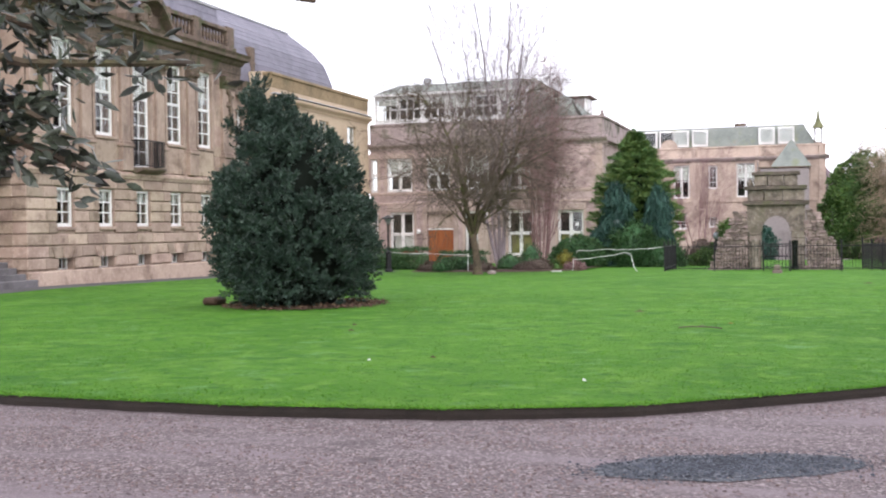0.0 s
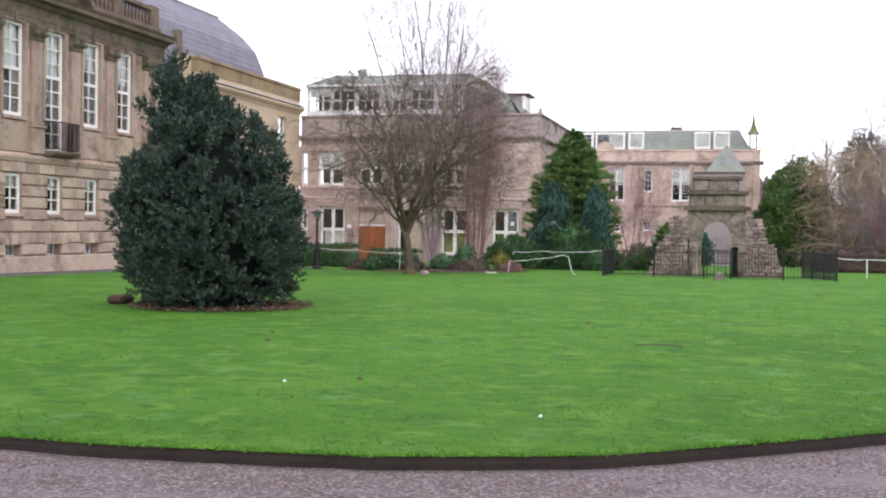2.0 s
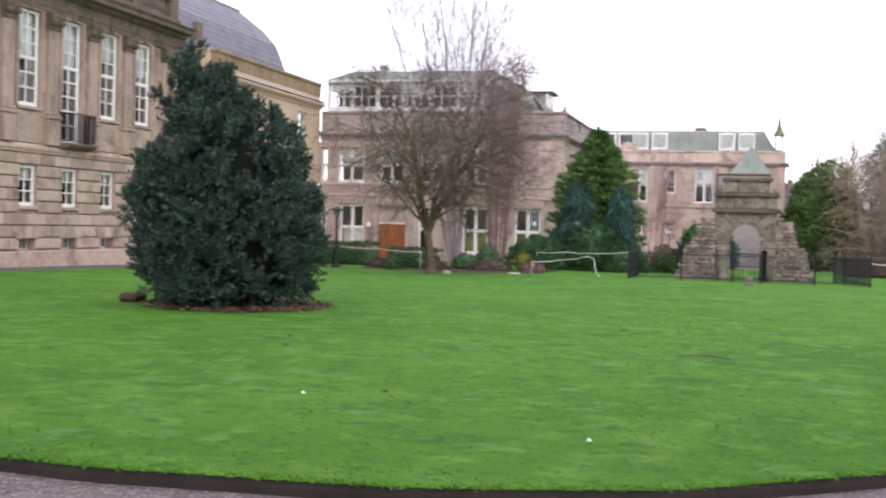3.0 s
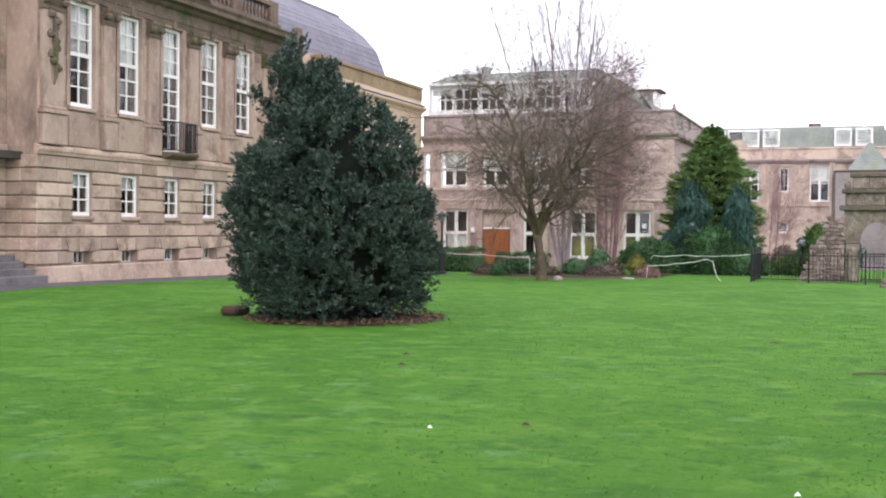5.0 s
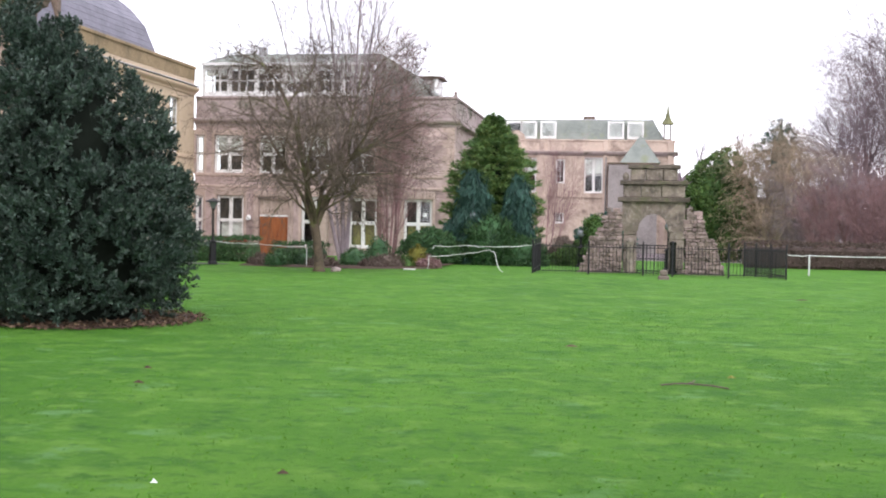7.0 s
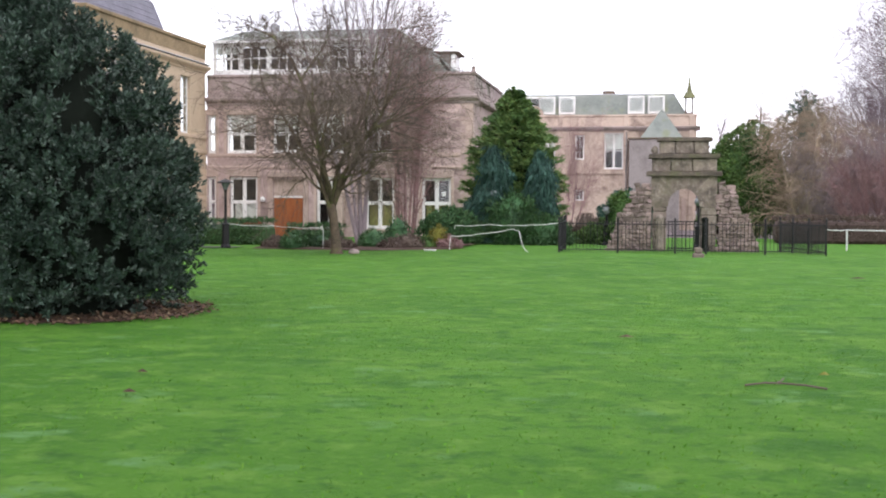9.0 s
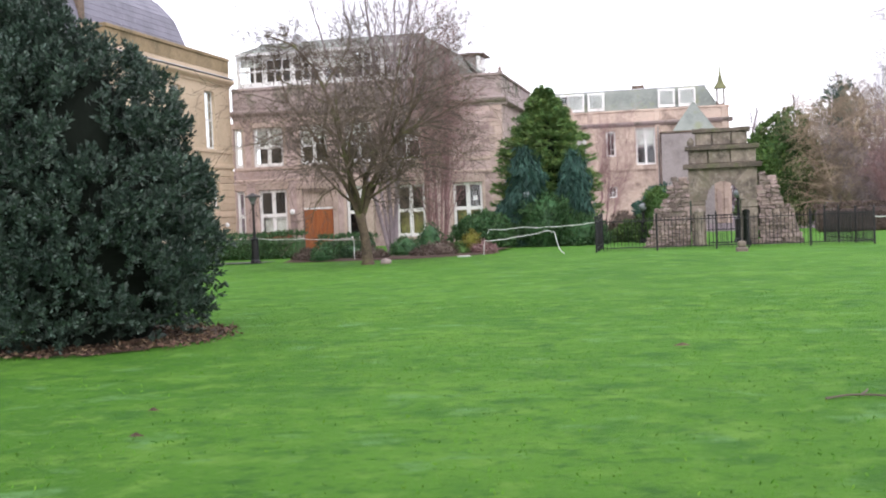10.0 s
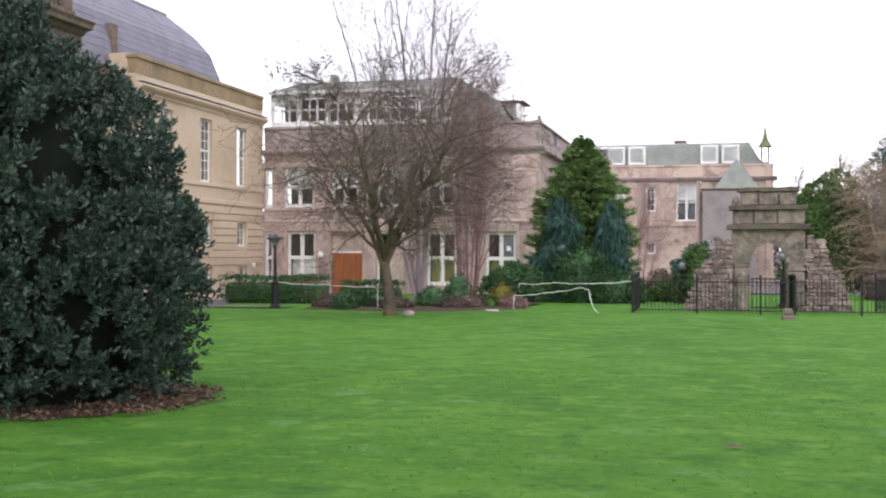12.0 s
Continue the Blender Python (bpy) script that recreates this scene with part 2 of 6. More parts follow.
TWIG = stuff("olive_twig", (0.118, 0.092, 0.074), (0.075, 0.058, 0.047), fine=6, bump=0.0, island=0.3)
BIRCH_TWIG = stuff("lilac_grey_twig", (0.270, 0.225, 0.235), (0.18, 0.145, 0.155), fine=6, bump=0.0, island=0.2)
RED_TWIG = stuff("plum_twig", (0.250, 0.150, 0.150), (0.165, 0.095, 0.095), fine=6, bump=0.0, island=0.3)
TAN_TWIG = stuff("tan_twig", (0.330, 0.255, 0.185), (0.220, 0.165, 0.120), fine=6, bump=0.0, island=0.3)
NEAR_LEAF = stuff("bay_leaf", (0.036, 0.046, 0.028), (0.012, 0.016, 0.010), (0.100, 0.120, 0.085), big=9, fine=50, rough=0.35, bump=0.1, island=0.5, spec=0.5)
GRASS_BLADE = stuff("grass_blade", (0.088, 0.218, 0.024), (0.056, 0.160, 0.016), (0.125, 0.258, 0.036), big=0.9, fine=3, bump=0.0, island=0.25, spec=0.1)
PEBBLE = stuff("gravel_pebble", (0.150, 0.108, 0.104), (0.08, 0.056, 0.054), (0.27, 0.225, 0.215), fine=30, bump=0.2, island=0.5)
DARK_PEBBLE = stuff("slate_pebble", (0.048, 0.053, 0.066), (0.02, 0.022, 0.028), (0.13, 0.14, 0.16), fine=30, bump=0.2, island=0.5)


# ---------- mesh helpers ----------
class Geo:
    """Gathers vertices and faces of one mesh."""

    def __init__(self):
        self.v, self.f = [], []

    def add(self, verts, faces):
        o = len(self.v)
        self.v.extend(verts)
        self.f.extend(tuple(i + o for i in f) for f in faces)
        return self

    def box(self, x0, x1, y0, y1, z0, z1, b=0.0):
        if b <= 0:
            return self.add([(x, y, z) for x in (x0, x1) for y in (y0, y1) for z in (z0, z1)],
                            [(0, 1, 3, 2), (4, 6, 7, 5), (0, 4, 5, 1), (2, 3, 7, 6), (0, 2, 6, 4), (1, 5, 7, 3)])
        b = min(b, (x1 - x0) * 0.4, (y1 - y0) * 0.4, (z1 - z0) * 0.4)
        lo, hi, v, idx = (x0, y0, z0), (x1, y1, z1), [], {}
        for sx in (0, 1):
            for sy in (0, 1):
                for sz in (0, 1):
                    s = (sx, sy, sz)
                    for a in range(3):
                        p = [(hi[k] if s[k] else lo[k]) if k == a else (hi[k] - b if s[k] else lo[k] + b) for k in range(3)]
                        idx[s, a] = len(v)
                        v.append(tuple(p))
        f = []
        for a in range(3):
            p, q = [k for k in range(3) if k != a]
            for s in (0, 1):
                ring = []
                for sp, sq in ((0, 0), (1, 0), (1, 1), (0, 1)):
                    key = [0, 0, 0]
                    key[a], key[p], key[q] = s, sp, sq
                    ring.append(idx[tuple(key), a])
                flip = (s == 1) != (a == 1)
                f.append(tuple(ring if flip else ring[::-1]))
            for sp in (0, 1):
                for sq in (0, 1):
                    k0, k1 = [0, 0, 0], [0, 0, 0]
                    k0[p], k0[q], k1[p], k1[q], k1[a] = sp, sq, sp, sq, 1
                    f.append((idx[tuple(k0), p], idx[tuple(k1), p], idx[tuple(k1), q], idx[tuple(k0), q]))
        for sx in (0, 1):
            for sy in (0, 1):
                for sz in (0, 1):
                    f.append(tuple(idx[(sx, sy, sz), a] for a in range(3)))
        return self.add(v, f)

    def extrude(self, profile, u0, u1):
        """A moulding: profile of (out, z) points run along local x; out is measured towards the viewer (-y)."""
        n = len(profile)
        v = [(u0, -o, z) for o, z in profile] + [(u1, -o, z) for o, z in profile]
        return self.add(v, [(i, (i + 1) % n, n + (i + 1) % n, n + i) for i in range(n)] + [tuple(range(n))[::-1], tuple(range(n, 2 * n))])

    def lathe(self, profile, cx=0.0, cy=0.0, n=12):
        v = [(cx + r * math.cos(2 * math.pi * k / n), cy + r * math.sin(2 * math.pi * k / n), z) for r, z in profile for k in range(n)]
        f = [(j * n + k, j * n + (k + 1) % n, (j + 1) * n + (k + 1) % n, (j + 1) * n + k) for j in range(len(profile) - 1) for k in range(n)]
        return self.add(v, f + [tuple(range(n))[::-1], tuple(range((len(profile) - 1) * n, len(profile) * n))])

    def tube(self, pts, radii, n=6):
        pts = [Vector(p) for p in pts]
        v, f = [], []
        for i, p in enumerate(pts):
            d = (pts[min(i + 1, len(pts) - 1)] - pts[max(i - 1, 0)]).normalized()
            a = d.orthogonal().normalized()
            c = d.cross(a)
            r = radii[i] if isinstance(radii, (list, tuple)) else radii
            v += [tuple(p + (a * math.cos(2 * math.pi * k / n) + c * math.sin(2 * math.pi * k / n)) * r) for k in range(n)]
        for j in range(len(pts) - 1):
            f += [(j * n + k, j * n + (k + 1) % n, (j + 1) * n + (k + 1) % n, (j + 1) * n + k) for k in range(n)]
        return self.add(v, f + [tuple(range(n))[::-1], tuple(range((len(pts) - 1) * n, len(pts) * n))])

    def mesh(self, name, material, smooth=False):
        me = bpy.data.meshes.new(name)
        me.from_pydata(self.v, [], self.f)
        me.materials.append(material)
        if smooth:
            me.polygons.foreach_set("use_smooth", [True] * len(me.polygons))
        me.update()
        return me


def part(name, g, material, parent=None, label="", smooth=False):
    """One mesh object, under a thing or a part."""
    ob = new(name, g.mesh(name, material, smooth) if isinstance(g, Geo) else g)
    ob.parent = parent
    return tagged(ob, label)


def thing(name, m, label, category, group="", kind=""):
    ob = new(name)
    ob.matrix_world = m
    return tagged(ob, label, category, group, kind)


def ground_z(x, y):
    """The lawn is level, then falls gently away towards the far buildings."""
    if y < 26:
        return 0.0
    if y < 48:
        return -0.32 * ((y - 26) / 22) ** 1.5
    return -0.32 - min((y - 48) / 19, 1.0) * 0.28


def pierced_wall(g, u0, u1, z0, z1, holes, depth):
    """A wall of thickness depth behind local y = 0, with rectangular openings (u0, u1, z0, z1) through it."""
    us = sorted({u0, u1, *[h[0] for h in holes], *[h[1] for h in holes]})
    zs = sorted({z0, z1, *[h[2] for h in holes], *[h[3] for h in holes]})
    us, zs = [u for u in us if u0 <= u <= u1], [z for z in zs if z0 <= z <= z1]
    inside = lambda u, z: any(h[0] < u < h[1] and h[2] < z < h[3] for h in holes)
    for a, b in zip(us, us[1:]):
        for c, d in zip(zs, zs[1:]):
            if not inside((a + b) / 2, (c + d) / 2):
                g.add([(a, 0, c), (b, 0, c), (b, 0, d), (a, 0, d)], [(0, 1, 2, 3)])
                g.add([(a, depth, c), (b, depth, c), (b, depth, d), (a, depth, d)], [(3, 2, 1, 0)])
    for a, b, c, d in [(u0, u1, z0, z1)] + [tuple(h) for h in holes]:
        g.add([(a, 0, c), (b, 0, c), (b, 0, d), (a, 0, d), (a, depth, c), (b, depth, c), (b, depth, d), (a, depth, d)],
              [(0, 4, 5, 1), (1, 5, 6, 2), (2, 6, 7, 3), (3, 7, 4, 0)])
    return g


def bar_window(parent, u0, u1, z0, z1, y, cols, rows, frame_w=0.07, bar_w=0.03, meeting=None, sill=None, blind=0.0, heavy=()):
    """A painted window set in an opening: frame, glazing bars, one pane per light, sill."""
    g = Geo()
    fw = frame_w
    g.box(u0, u0 + fw, y, y + 0.09, z0, z1, 0.008).box(u1 - fw, u1, y, y + 0.09, z0, z1, 0.008)
    g.box(u0 + fw, u1 - fw, y, y + 0.09, z0, z0 + fw * 1.3, 0.008).box(u0 + fw, u1 - fw, y, y + 0.09, z1 - fw, z1, 0.008)
    win = part("window", g, WHITE, parent)
    a, b, c, d = u0 + fw, u1 - fw, z0 + fw * 1.3, z1 - fw
    for i in range(1, cols):
        u, w = a + (b - a) * i / cols, (bar_w * 2.6 if ("u", i) in heavy else bar_w) / 2
        part("glazing_bar", Geo().box(u - w, u + w, y + 0.02, y + 0.07, c, d), WHITE, win)
    for j in range(1, rows):
        z, w = c + (d - c) * j / rows, (bar_w * 2.4 if ("z", j) in heavy or meeting == j else bar_w) / 2
        part("glazing_bar", Geo().box(a, b, y + 0.016, y + 0.074, z - w, z + w), WHITE, win)
    pw, ph = (b - a) / cols, (d - c) / rows
    pane = Geo().box(-pw / 2, pw / 2, -0.004, 0.004, -ph / 2, ph / 2).mesh("pane", GLASS)
    for i in range(cols):
        for j in range(rows):
            p = part("pane", pane, None, win)
            p.location = (a + pw * (i + 0.5), y + 0.045, c + ph * (j + 0.5))
            p.rotation_euler = (random.gauss(0, 0.012), 0, random.gauss(0, 0.012))
            p.visible_shadow = False
    # pale sheet behind the upper panes; in the pavilion it paints reflected sky
    if blind:
        part("blind", Geo().box(a, b, y + 0.14, y + 0.15, d - (d - c) * blind, d), CREAM_SHEET, win)
    if sill:
        part("sill", Geo().box(u0 - 0.06, u1 + 0.06, y - 0.16, y + 0.05, z0 - 0.11, z0 - 0.002, 0.015), sill, win)
    return win


def block(parent, material, u0, u1, z0, z1, out, back, b=0.02, name="stone_block"):
    """One dressed stone standing proud of the wall."""
    return part(name, Geo().box(u0, u1, -out, back, z0, z1, b), material, parent)


def ashlar(parent, material, u0, u1, z0, z1, holes, face, rng, course=0.41):
    """Squared facing stones a few millimetres proud of a wall whose front is at local y = face."""
    n = round((z1 - z0) / course)
    for j in range(n):
        c0, c1 = z0 + (z1 - z0) * j / n, z0 + (z1 - z0) * (j + 1) / n
        spans, u = [], u0
        for a, b, c, d in sorted(holes):
            if c < c1 and d > c0 and b > u and a < u1:
                spans.append((u, a))
                u = b
        spans.append((u, u1))
        for a, b in spans:
            while b - a > 0.05:
                w = rng.uniform(0.55, 1.05)
                w = b - a if b - a - w < 0.35 else w
                part("ashlar_stone", Geo().box(a + 0.004, a + w - 0.004, face - 0.012 - rng.random() * 0.008, face + 0.003, c0 + 0.005, c1 - 0.005, 0.008), material, parent)
                a += w


# ---------- ground ----------
g = Geo()
for i in range(40):
    for j in range(40):
        xs, ys = [sgn * (abs(q) ** 2.2) * 2500 for q in ((i - 20) / 20, (i - 19) / 20) for sgn in ((1 if q >= 0 else -1),)], \
                 [sgn * (abs(q) ** 2.2) * 2500 for q in ((j - 20) / 20, (j - 19) / 20) for sgn in ((1 if q >= 0 else -1),)]
        g.add([(xs[0], ys[0], -0.1 + 1.5 * min(0, ground_z(0, ys[0]))), (xs[1], ys[0], -0.1 + 1.5 * min(0, ground_z(0, ys[0]))),
               (xs[1], ys[1], -0.1 + 1.5 * min(0, ground_z(0, ys[1]))), (xs[0], ys[1], -0.1 + 1.5 * min(0, ground_z(0, ys[1])))], [(0, 1, 2, 3)])
tagged(part("ground", g, GRAVEL), "pinkish gravel forecourt and ground around the lawn", "ground", kind="structure")


def lawn_front(x):
    """The curved front edge of the lawn."""
    pts = [(-9.4, 9.45), (3.6, 9.17), (6.1, 9.05), (8.05, 9.23), (9.5, 9.73), (10.1, 10.15), (11.6, 11.35), (12.8, 12.65), (14.0, 14.45), (15.5, 17.6), (17, 22),
           (19, 30), (22, 45), (26, 70)]
    for (x0, y0), (x1, y1) in zip(pts, pts[1:]):
        if x0 <= x <= x1:
            t = (x - x0) / (x1 - x0)
            return y0 + (y1 - y0) * t
    return 70.0


LAWN_XS = [-9.4 + 0.2 * k for k in range(178)]
g, edge = Geo(), Geo()
rows = 60
cols_v = []
for x in LAWN_XS:
    y0 = lawn_front(x) + 0.03 * noise.noise(Vector((x * 2.1, 0, 0))) + 0.02 * noise.noise(Vector((x * 7, 3, 0)))
    col = []
    for k in range(rows + 1):
        y = y0 + (71.5 - y0) * (k / rows) ** 1.6
        z = ground_z(x, y) + (0.02 * noise.noise(Vector((x * 0.5, y * 0.5, 2))) if k > 1 else -0.012 * (1 - k))
        col.append((x, y, z))
    cols_v.append(col)
for c in cols_v:
    g.v.extend(c)
for i in range(len(cols_v) - 1):
    for k in range(rows):
        a = i * (rows + 1) + k
        g.f.append((a, a + rows + 1, a + rows + 2, a + 1))
lawn = tagged(part("lawn", g, GRASS, smooth=True), "bright green mown lawn with darker damp patches", "lawn", kind="structure")
for i, c in enumerate(cols_v):
    x, y, z = c[0]
    w = 0.02 * noise.noise(Vector((x * 3, 9, 0)))
    edge.v += [(x, y + 0.004, z - 0.004), (x, y - 0.035 + w, z - 0.045), (x, y - 0.05 + w, z - 0.11), (x, y - 0.10 + w, -0.098 if y < 26 else z - 0.2)]
for i in range(len(cols_v) - 1):
    for k in range(3):
        a = i * 4 + k
        edge.f.append((a, a + 1, a + 5, a + 4))
tagged(part("lawn_edge", edge, SOIL), "dark cut soil edge of the lawn beside the gravel", "lawn edge", kind="structure")
g = Geo()
for k in range(60):
    y0, y1 = 8 + k, 9 + k
    g.add([(-11.9, y0, ground_z(0, y0) * 0.9 - 0.03), (-9.38, y0, ground_z(0, y0) - 0.03), (-9.38, y1, ground_z(0, y1) - 0.03), (-11.9, y1, ground_z(0, y1) * 0.9 - 0.03)], [(0, 1, 2, 3)])
tagged(part("path", g, TARMAC), "grey tarmac path along the foot of the stone building", "path", kind="structure")


g = Geo()
for k in range(13):
    x = -9.40 + 3.6 * k / 12
    y0, y1 = 45.3 + 0.10 * (x + 9.4), 46.9 + 0.06 * (x + 9.4)
    g.v += [(x, y0, ground_z(x, y0) + 0.035), (x, y1, ground_z(x, y1) + 0.035)]
g.f = [(2 * k, 2 * k + 2, 2 * k + 3, 2 * k + 1) for k in range(12)]
tagged(part("garden_path", g, TARMAC), "pale grey path crossing the lawn to the hedge", "path", kind="structure")


# ---------- main stone building: pavilion, entrance recess, link wall ----------
main = thing("main_building", pose(-11.54, 0, 0, 0, 0, 90), "two-storey weathered sandstone building with tall white sash windows and a balustrade", "building")
BAYS = [31.0 + 2.25 * k for k in range(5)]
P0, P1 = 29.13, 42.45
LOW = [(c - 0.45, c + 0.45, 1.79, 3.05) for c in BAYS]
BASE = [(c - 0.42, c + 0.42, 0.42, 0.79) for c in BAYS]
TALL = [(c - 0.55, c + 0.55, 3.86 if k == 2 else 4.86, 7.83) for k, c in enumerate(BAYS)]
part("wall", pierced_wall(Geo(), P0, P1, -0.5, 9.0, LOW + BASE + TALL, 0.45), BUFF_WALL, main, "weathered buff sandstone front wall")
part("plinth", Geo().box(P0 - 0.1, P1 + 0.1, -0.12, 0.001, -0.5, 0.40, 0.03), BUFF, main)
# rusticated courses, each stone on its own
COURSE = (3.44 - 0.44) / 8
rng = random.Random(4)
for j in range(8):
    z0, z1 = 0.44 + COURSE * j + 0.022, 0.44 + COURSE * (j + 1) - 0.022
    cuts = [P0 - 0.06]
    for a, b, c, d in LOW + BASE:
        if c < z1 - 0.05 and d > z0 + 0.05:
            cuts += [a, b]
    cuts = sorted(cuts) + [P1 + 0.06]
    for a, b in zip(cuts[::2], cuts[1::2]):
        u = a
        while u < b - 0.01:
            w = min(rng.uniform(0.75, 1.25), b - u)
            if b - u - w < 0.4:
                w = b - u
            block(main, BUFF, u + 0.002, u + w - 0.002, z0, z1, 0.075, 0.005)
            u += w
    for k in range(2):
        block(main, BUFF, P0 - 0.075, P0 - 0.001, z0, z1, 0.06 - 0.53 * k, 0.47 + 0.53 * k, name="return_stone") if k == 0 else \
            block(main, BUFF, P0 - 0.075, P0 - 0.001, z0, z1, -0.474, 1.0, name="return_stone")
part("return_wall", Geo().box(P0, P0 + 0.4, 0.452, 1.0, -0.5, 9.0), BUFF_WALL, main)
# wedge stones over the basement lights
for c in BAYS:
    for k, (a, b) in enumerate(((-0.62, -0.26), (-0.19, 0.19), (0.26, 0.62))):
        lean = (-0.16, 0, 0.16)[k]
        g = Geo()
        z0, z1 = 0.80, 1.16
        g.add([(c + a, -0.1, z0), (c + b, -0.1, z0), (c + b + lean, -0.1, z1), (c + a + lean, -0.1, z1),
               (c + a, 0, z0), (c + b, 0, z0), (c + b + lean, 0, z1), (c + a + lean, 0, z1)],
              [(0, 1, 2, 3), (4, 7, 6, 5), (0, 4, 5, 1), (1, 5, 6, 2), (2, 6, 7, 3), (3, 7, 4, 0)])
        part("voussoir", g, BUFF, main)
ashlar(main, ASHLAR, P0, P1, 3.74, 7.9, [(a - 0.14, b + 0.14, c - 0.16, d + 0.12) for a, b, c, d in TALL], 0.0, random.Random(41))
# string course, pilasters, entablature
part("string_course", Geo().extrude([(0, 3.44), (0.10, 3.44), (0.12, 3.5), (0.16, 3.56), (0.16, 3.64), (0.06, 3.70), (0, 3.72)], P0 - 0.1, P1 + 0.1), BUFF, main)
for k, (a, b) in enumerate([(P0 + 0.1, P0 + 0.95)] + [((x + y) / 2 - 0.27, (x + y) / 2 + 0.27) for x, y in zip(BAYS, BAYS[1:])] + [(P1 - 1.15, P1 - 0.1)]):
    m = (a + b) / 2
    pil = part("pilaster", Geo().box(a, b, -0.13, 0.001, 4.78, 7.35, 0.015), BUFF_WALL, main)
    part("pedestal", Geo().box(a - 0.06, b + 0.06, -0.2, 0.001, 3.72, 4.55, 0.02).box(a - 0.1, b + 0.1, -0.25, 0.001, 4.55, 4.66, 0.02)
         .box(a - 0.04, b + 0.04, -0.19, 0.001, 4.66, 4.78, 0.03), BUFF_WALL, pil)
    g = Geo().extrude([(0, 7.35), (0.15, 7.35), (0.17, 7.42), (0.15, 7.47), (0.24, 7.62), (0.30, 7.76), (0.30, 7.84), (0, 7.84)], a - 0.05, b + 0.05)
    for s in (-1, 1):
        g.lathe([(0.001, 7.5), (0.09, 7.52), (0.12, 7.6), (0.09, 7.68), (0.001, 7.7)], m + s * (b - a) * 0.42, -0.24, 8)
    part("capital", g, DARK_STONE, pil)
    if k in (0, 5):
        g = Geo()
        for q in range(9):
            ang = q * 1.9
            g.lathe([(0.001, 5.7 + q * 0.18), (0.10, 5.73 + q * 0.18), (0.13, 5.82 + q * 0.18), (0.05, 5.93 + q * 0.18), (0.001, 5.95 + q * 0.18)],
                    m + 0.16 * math.cos(ang), -0.14 - 0.03 * math.sin(ang), 7)
        g.tube([(m, -0.16, 7.3), (m, -0.2, 6.6), (m + 0.03, -0.18, 5.6), (m, -0.15, 5.35)], [0.05, 0.08, 0.06, 0.02], 6)
        part("carved_trophy", g, DARK_STONE, pil, "weathered carved stone drop ornament")
for k, (a, b, c, d) in enumerate(TALL):
    part("window_panel", Geo().box(a - 0.05, b + 0.05, -0.05, 0.001, 3.74, c - 0.16, 0.02), BUFF, main) if k != 2 else None
    part("architrave", Geo().box(a - 0.14, a - 0.002, -0.06, 0.001, c, d + 0.12, 0.01).box(b + 0.002, b + 0.14, -0.06, 0.001, c, d + 0.12, 0.01)
         .box(a - 0.002, b + 0.002, -0.06, 0.001, d + 0.002, d + 0.12, 0.01), BUFF_WALL, main)
    part("keystone", Geo().box((a + b) / 2 - 0.09, (a + b) / 2 + 0.09, -0.14, -0.061, d - 0.02, d + 0.3, 0.02), DARK_STONE, main)
part("entablature", Geo().extrude([(0, 7.9), (0.08, 7.9), (0.10, 8.05), (0.12, 8.06), (0.12, 8.4), (0.22, 8.46), (0.30, 8.56), (0.52, 8.60), (0.54, 8.72), (0.62, 8.82), (0, 8.86)],
                                  P0 - 0.3, P1 + 0.45), DARK_STONE, main, "soot-darkened projecting stone cornice")
part("entablature_return", Geo().box(P1 + 0.01, P1 + 0.46, 0.0, 2.5, 8.5, 8.84, 0.04), DARK_STONE, main)
part("entablature_return", Geo().box(P0 - 0.3, P0 - 0.001, 0.0, 1.0, 8.5, 8.84, 0.04), DARK_STONE, main)
part("blocking_course", Geo().box(P0 - 0.05, P1 + 0.1, -0.12, 0.35, 8.86, 9.14, 0.02), DARK_STONE, main)
BALUSTER = [(0.045, 0.0), (0.06, 0.03), (0.035, 0.07), (0.075, 0.22), (0.075, 0.28), (0.04, 0.42), (0.035, 0.5), (0.06, 0.54), (0.06, 0.58)]


def balustrade(parent, u0, u1, z, y, piers):
    """Stone balusters between piers under a coping."""
    me = Geo().lathe(BALUSTER, 0, 0, 8).mesh("baluster", DARK_STONE, True)
    for p in piers:
        part("pier", Geo().box(p - 0.3, p + 0.3, y - 0.16, y + 0.16, z, z + 0.82, 0.02), DARK_STONE, parent)
    edges = sorted([u0] + [p - 0.3 for p in piers if p - 0.3 > u0] + [p + 0.3 for p in piers if p + 0.3 < u1] + [u1])
    if any(abs(p - 0.3 - u0) < 0.05 for p in piers):
        edges = edges[1:]
    spans = [(a, b) for a, b in zip(edges, edges[1:]) if not any(p - 0.31 < (a + b) / 2 < p + 0.31 for p in piers)]
    for a, b in spans:
        part("coping", Geo().box(a, b, y - 0.15, y + 0.15, z + 0.60, z + 0.76, 0.02), DARK_STONE, parent)
        n = max(int((b - a) / 0.24), 1)
        for i in range(n):
            part("baluster", me, None, parent).location = (a + (b - a) * (i + 0.5) / n, y, z + 0.015)


balustrade(main, P0, 34.0, 9.14, 0.08, [P0 + 0.3, 31.5, 33.7])
balustrade(main, 37.0, P1, 9.14, 0.08, [37.25, 39.5, P1 - 0.3])
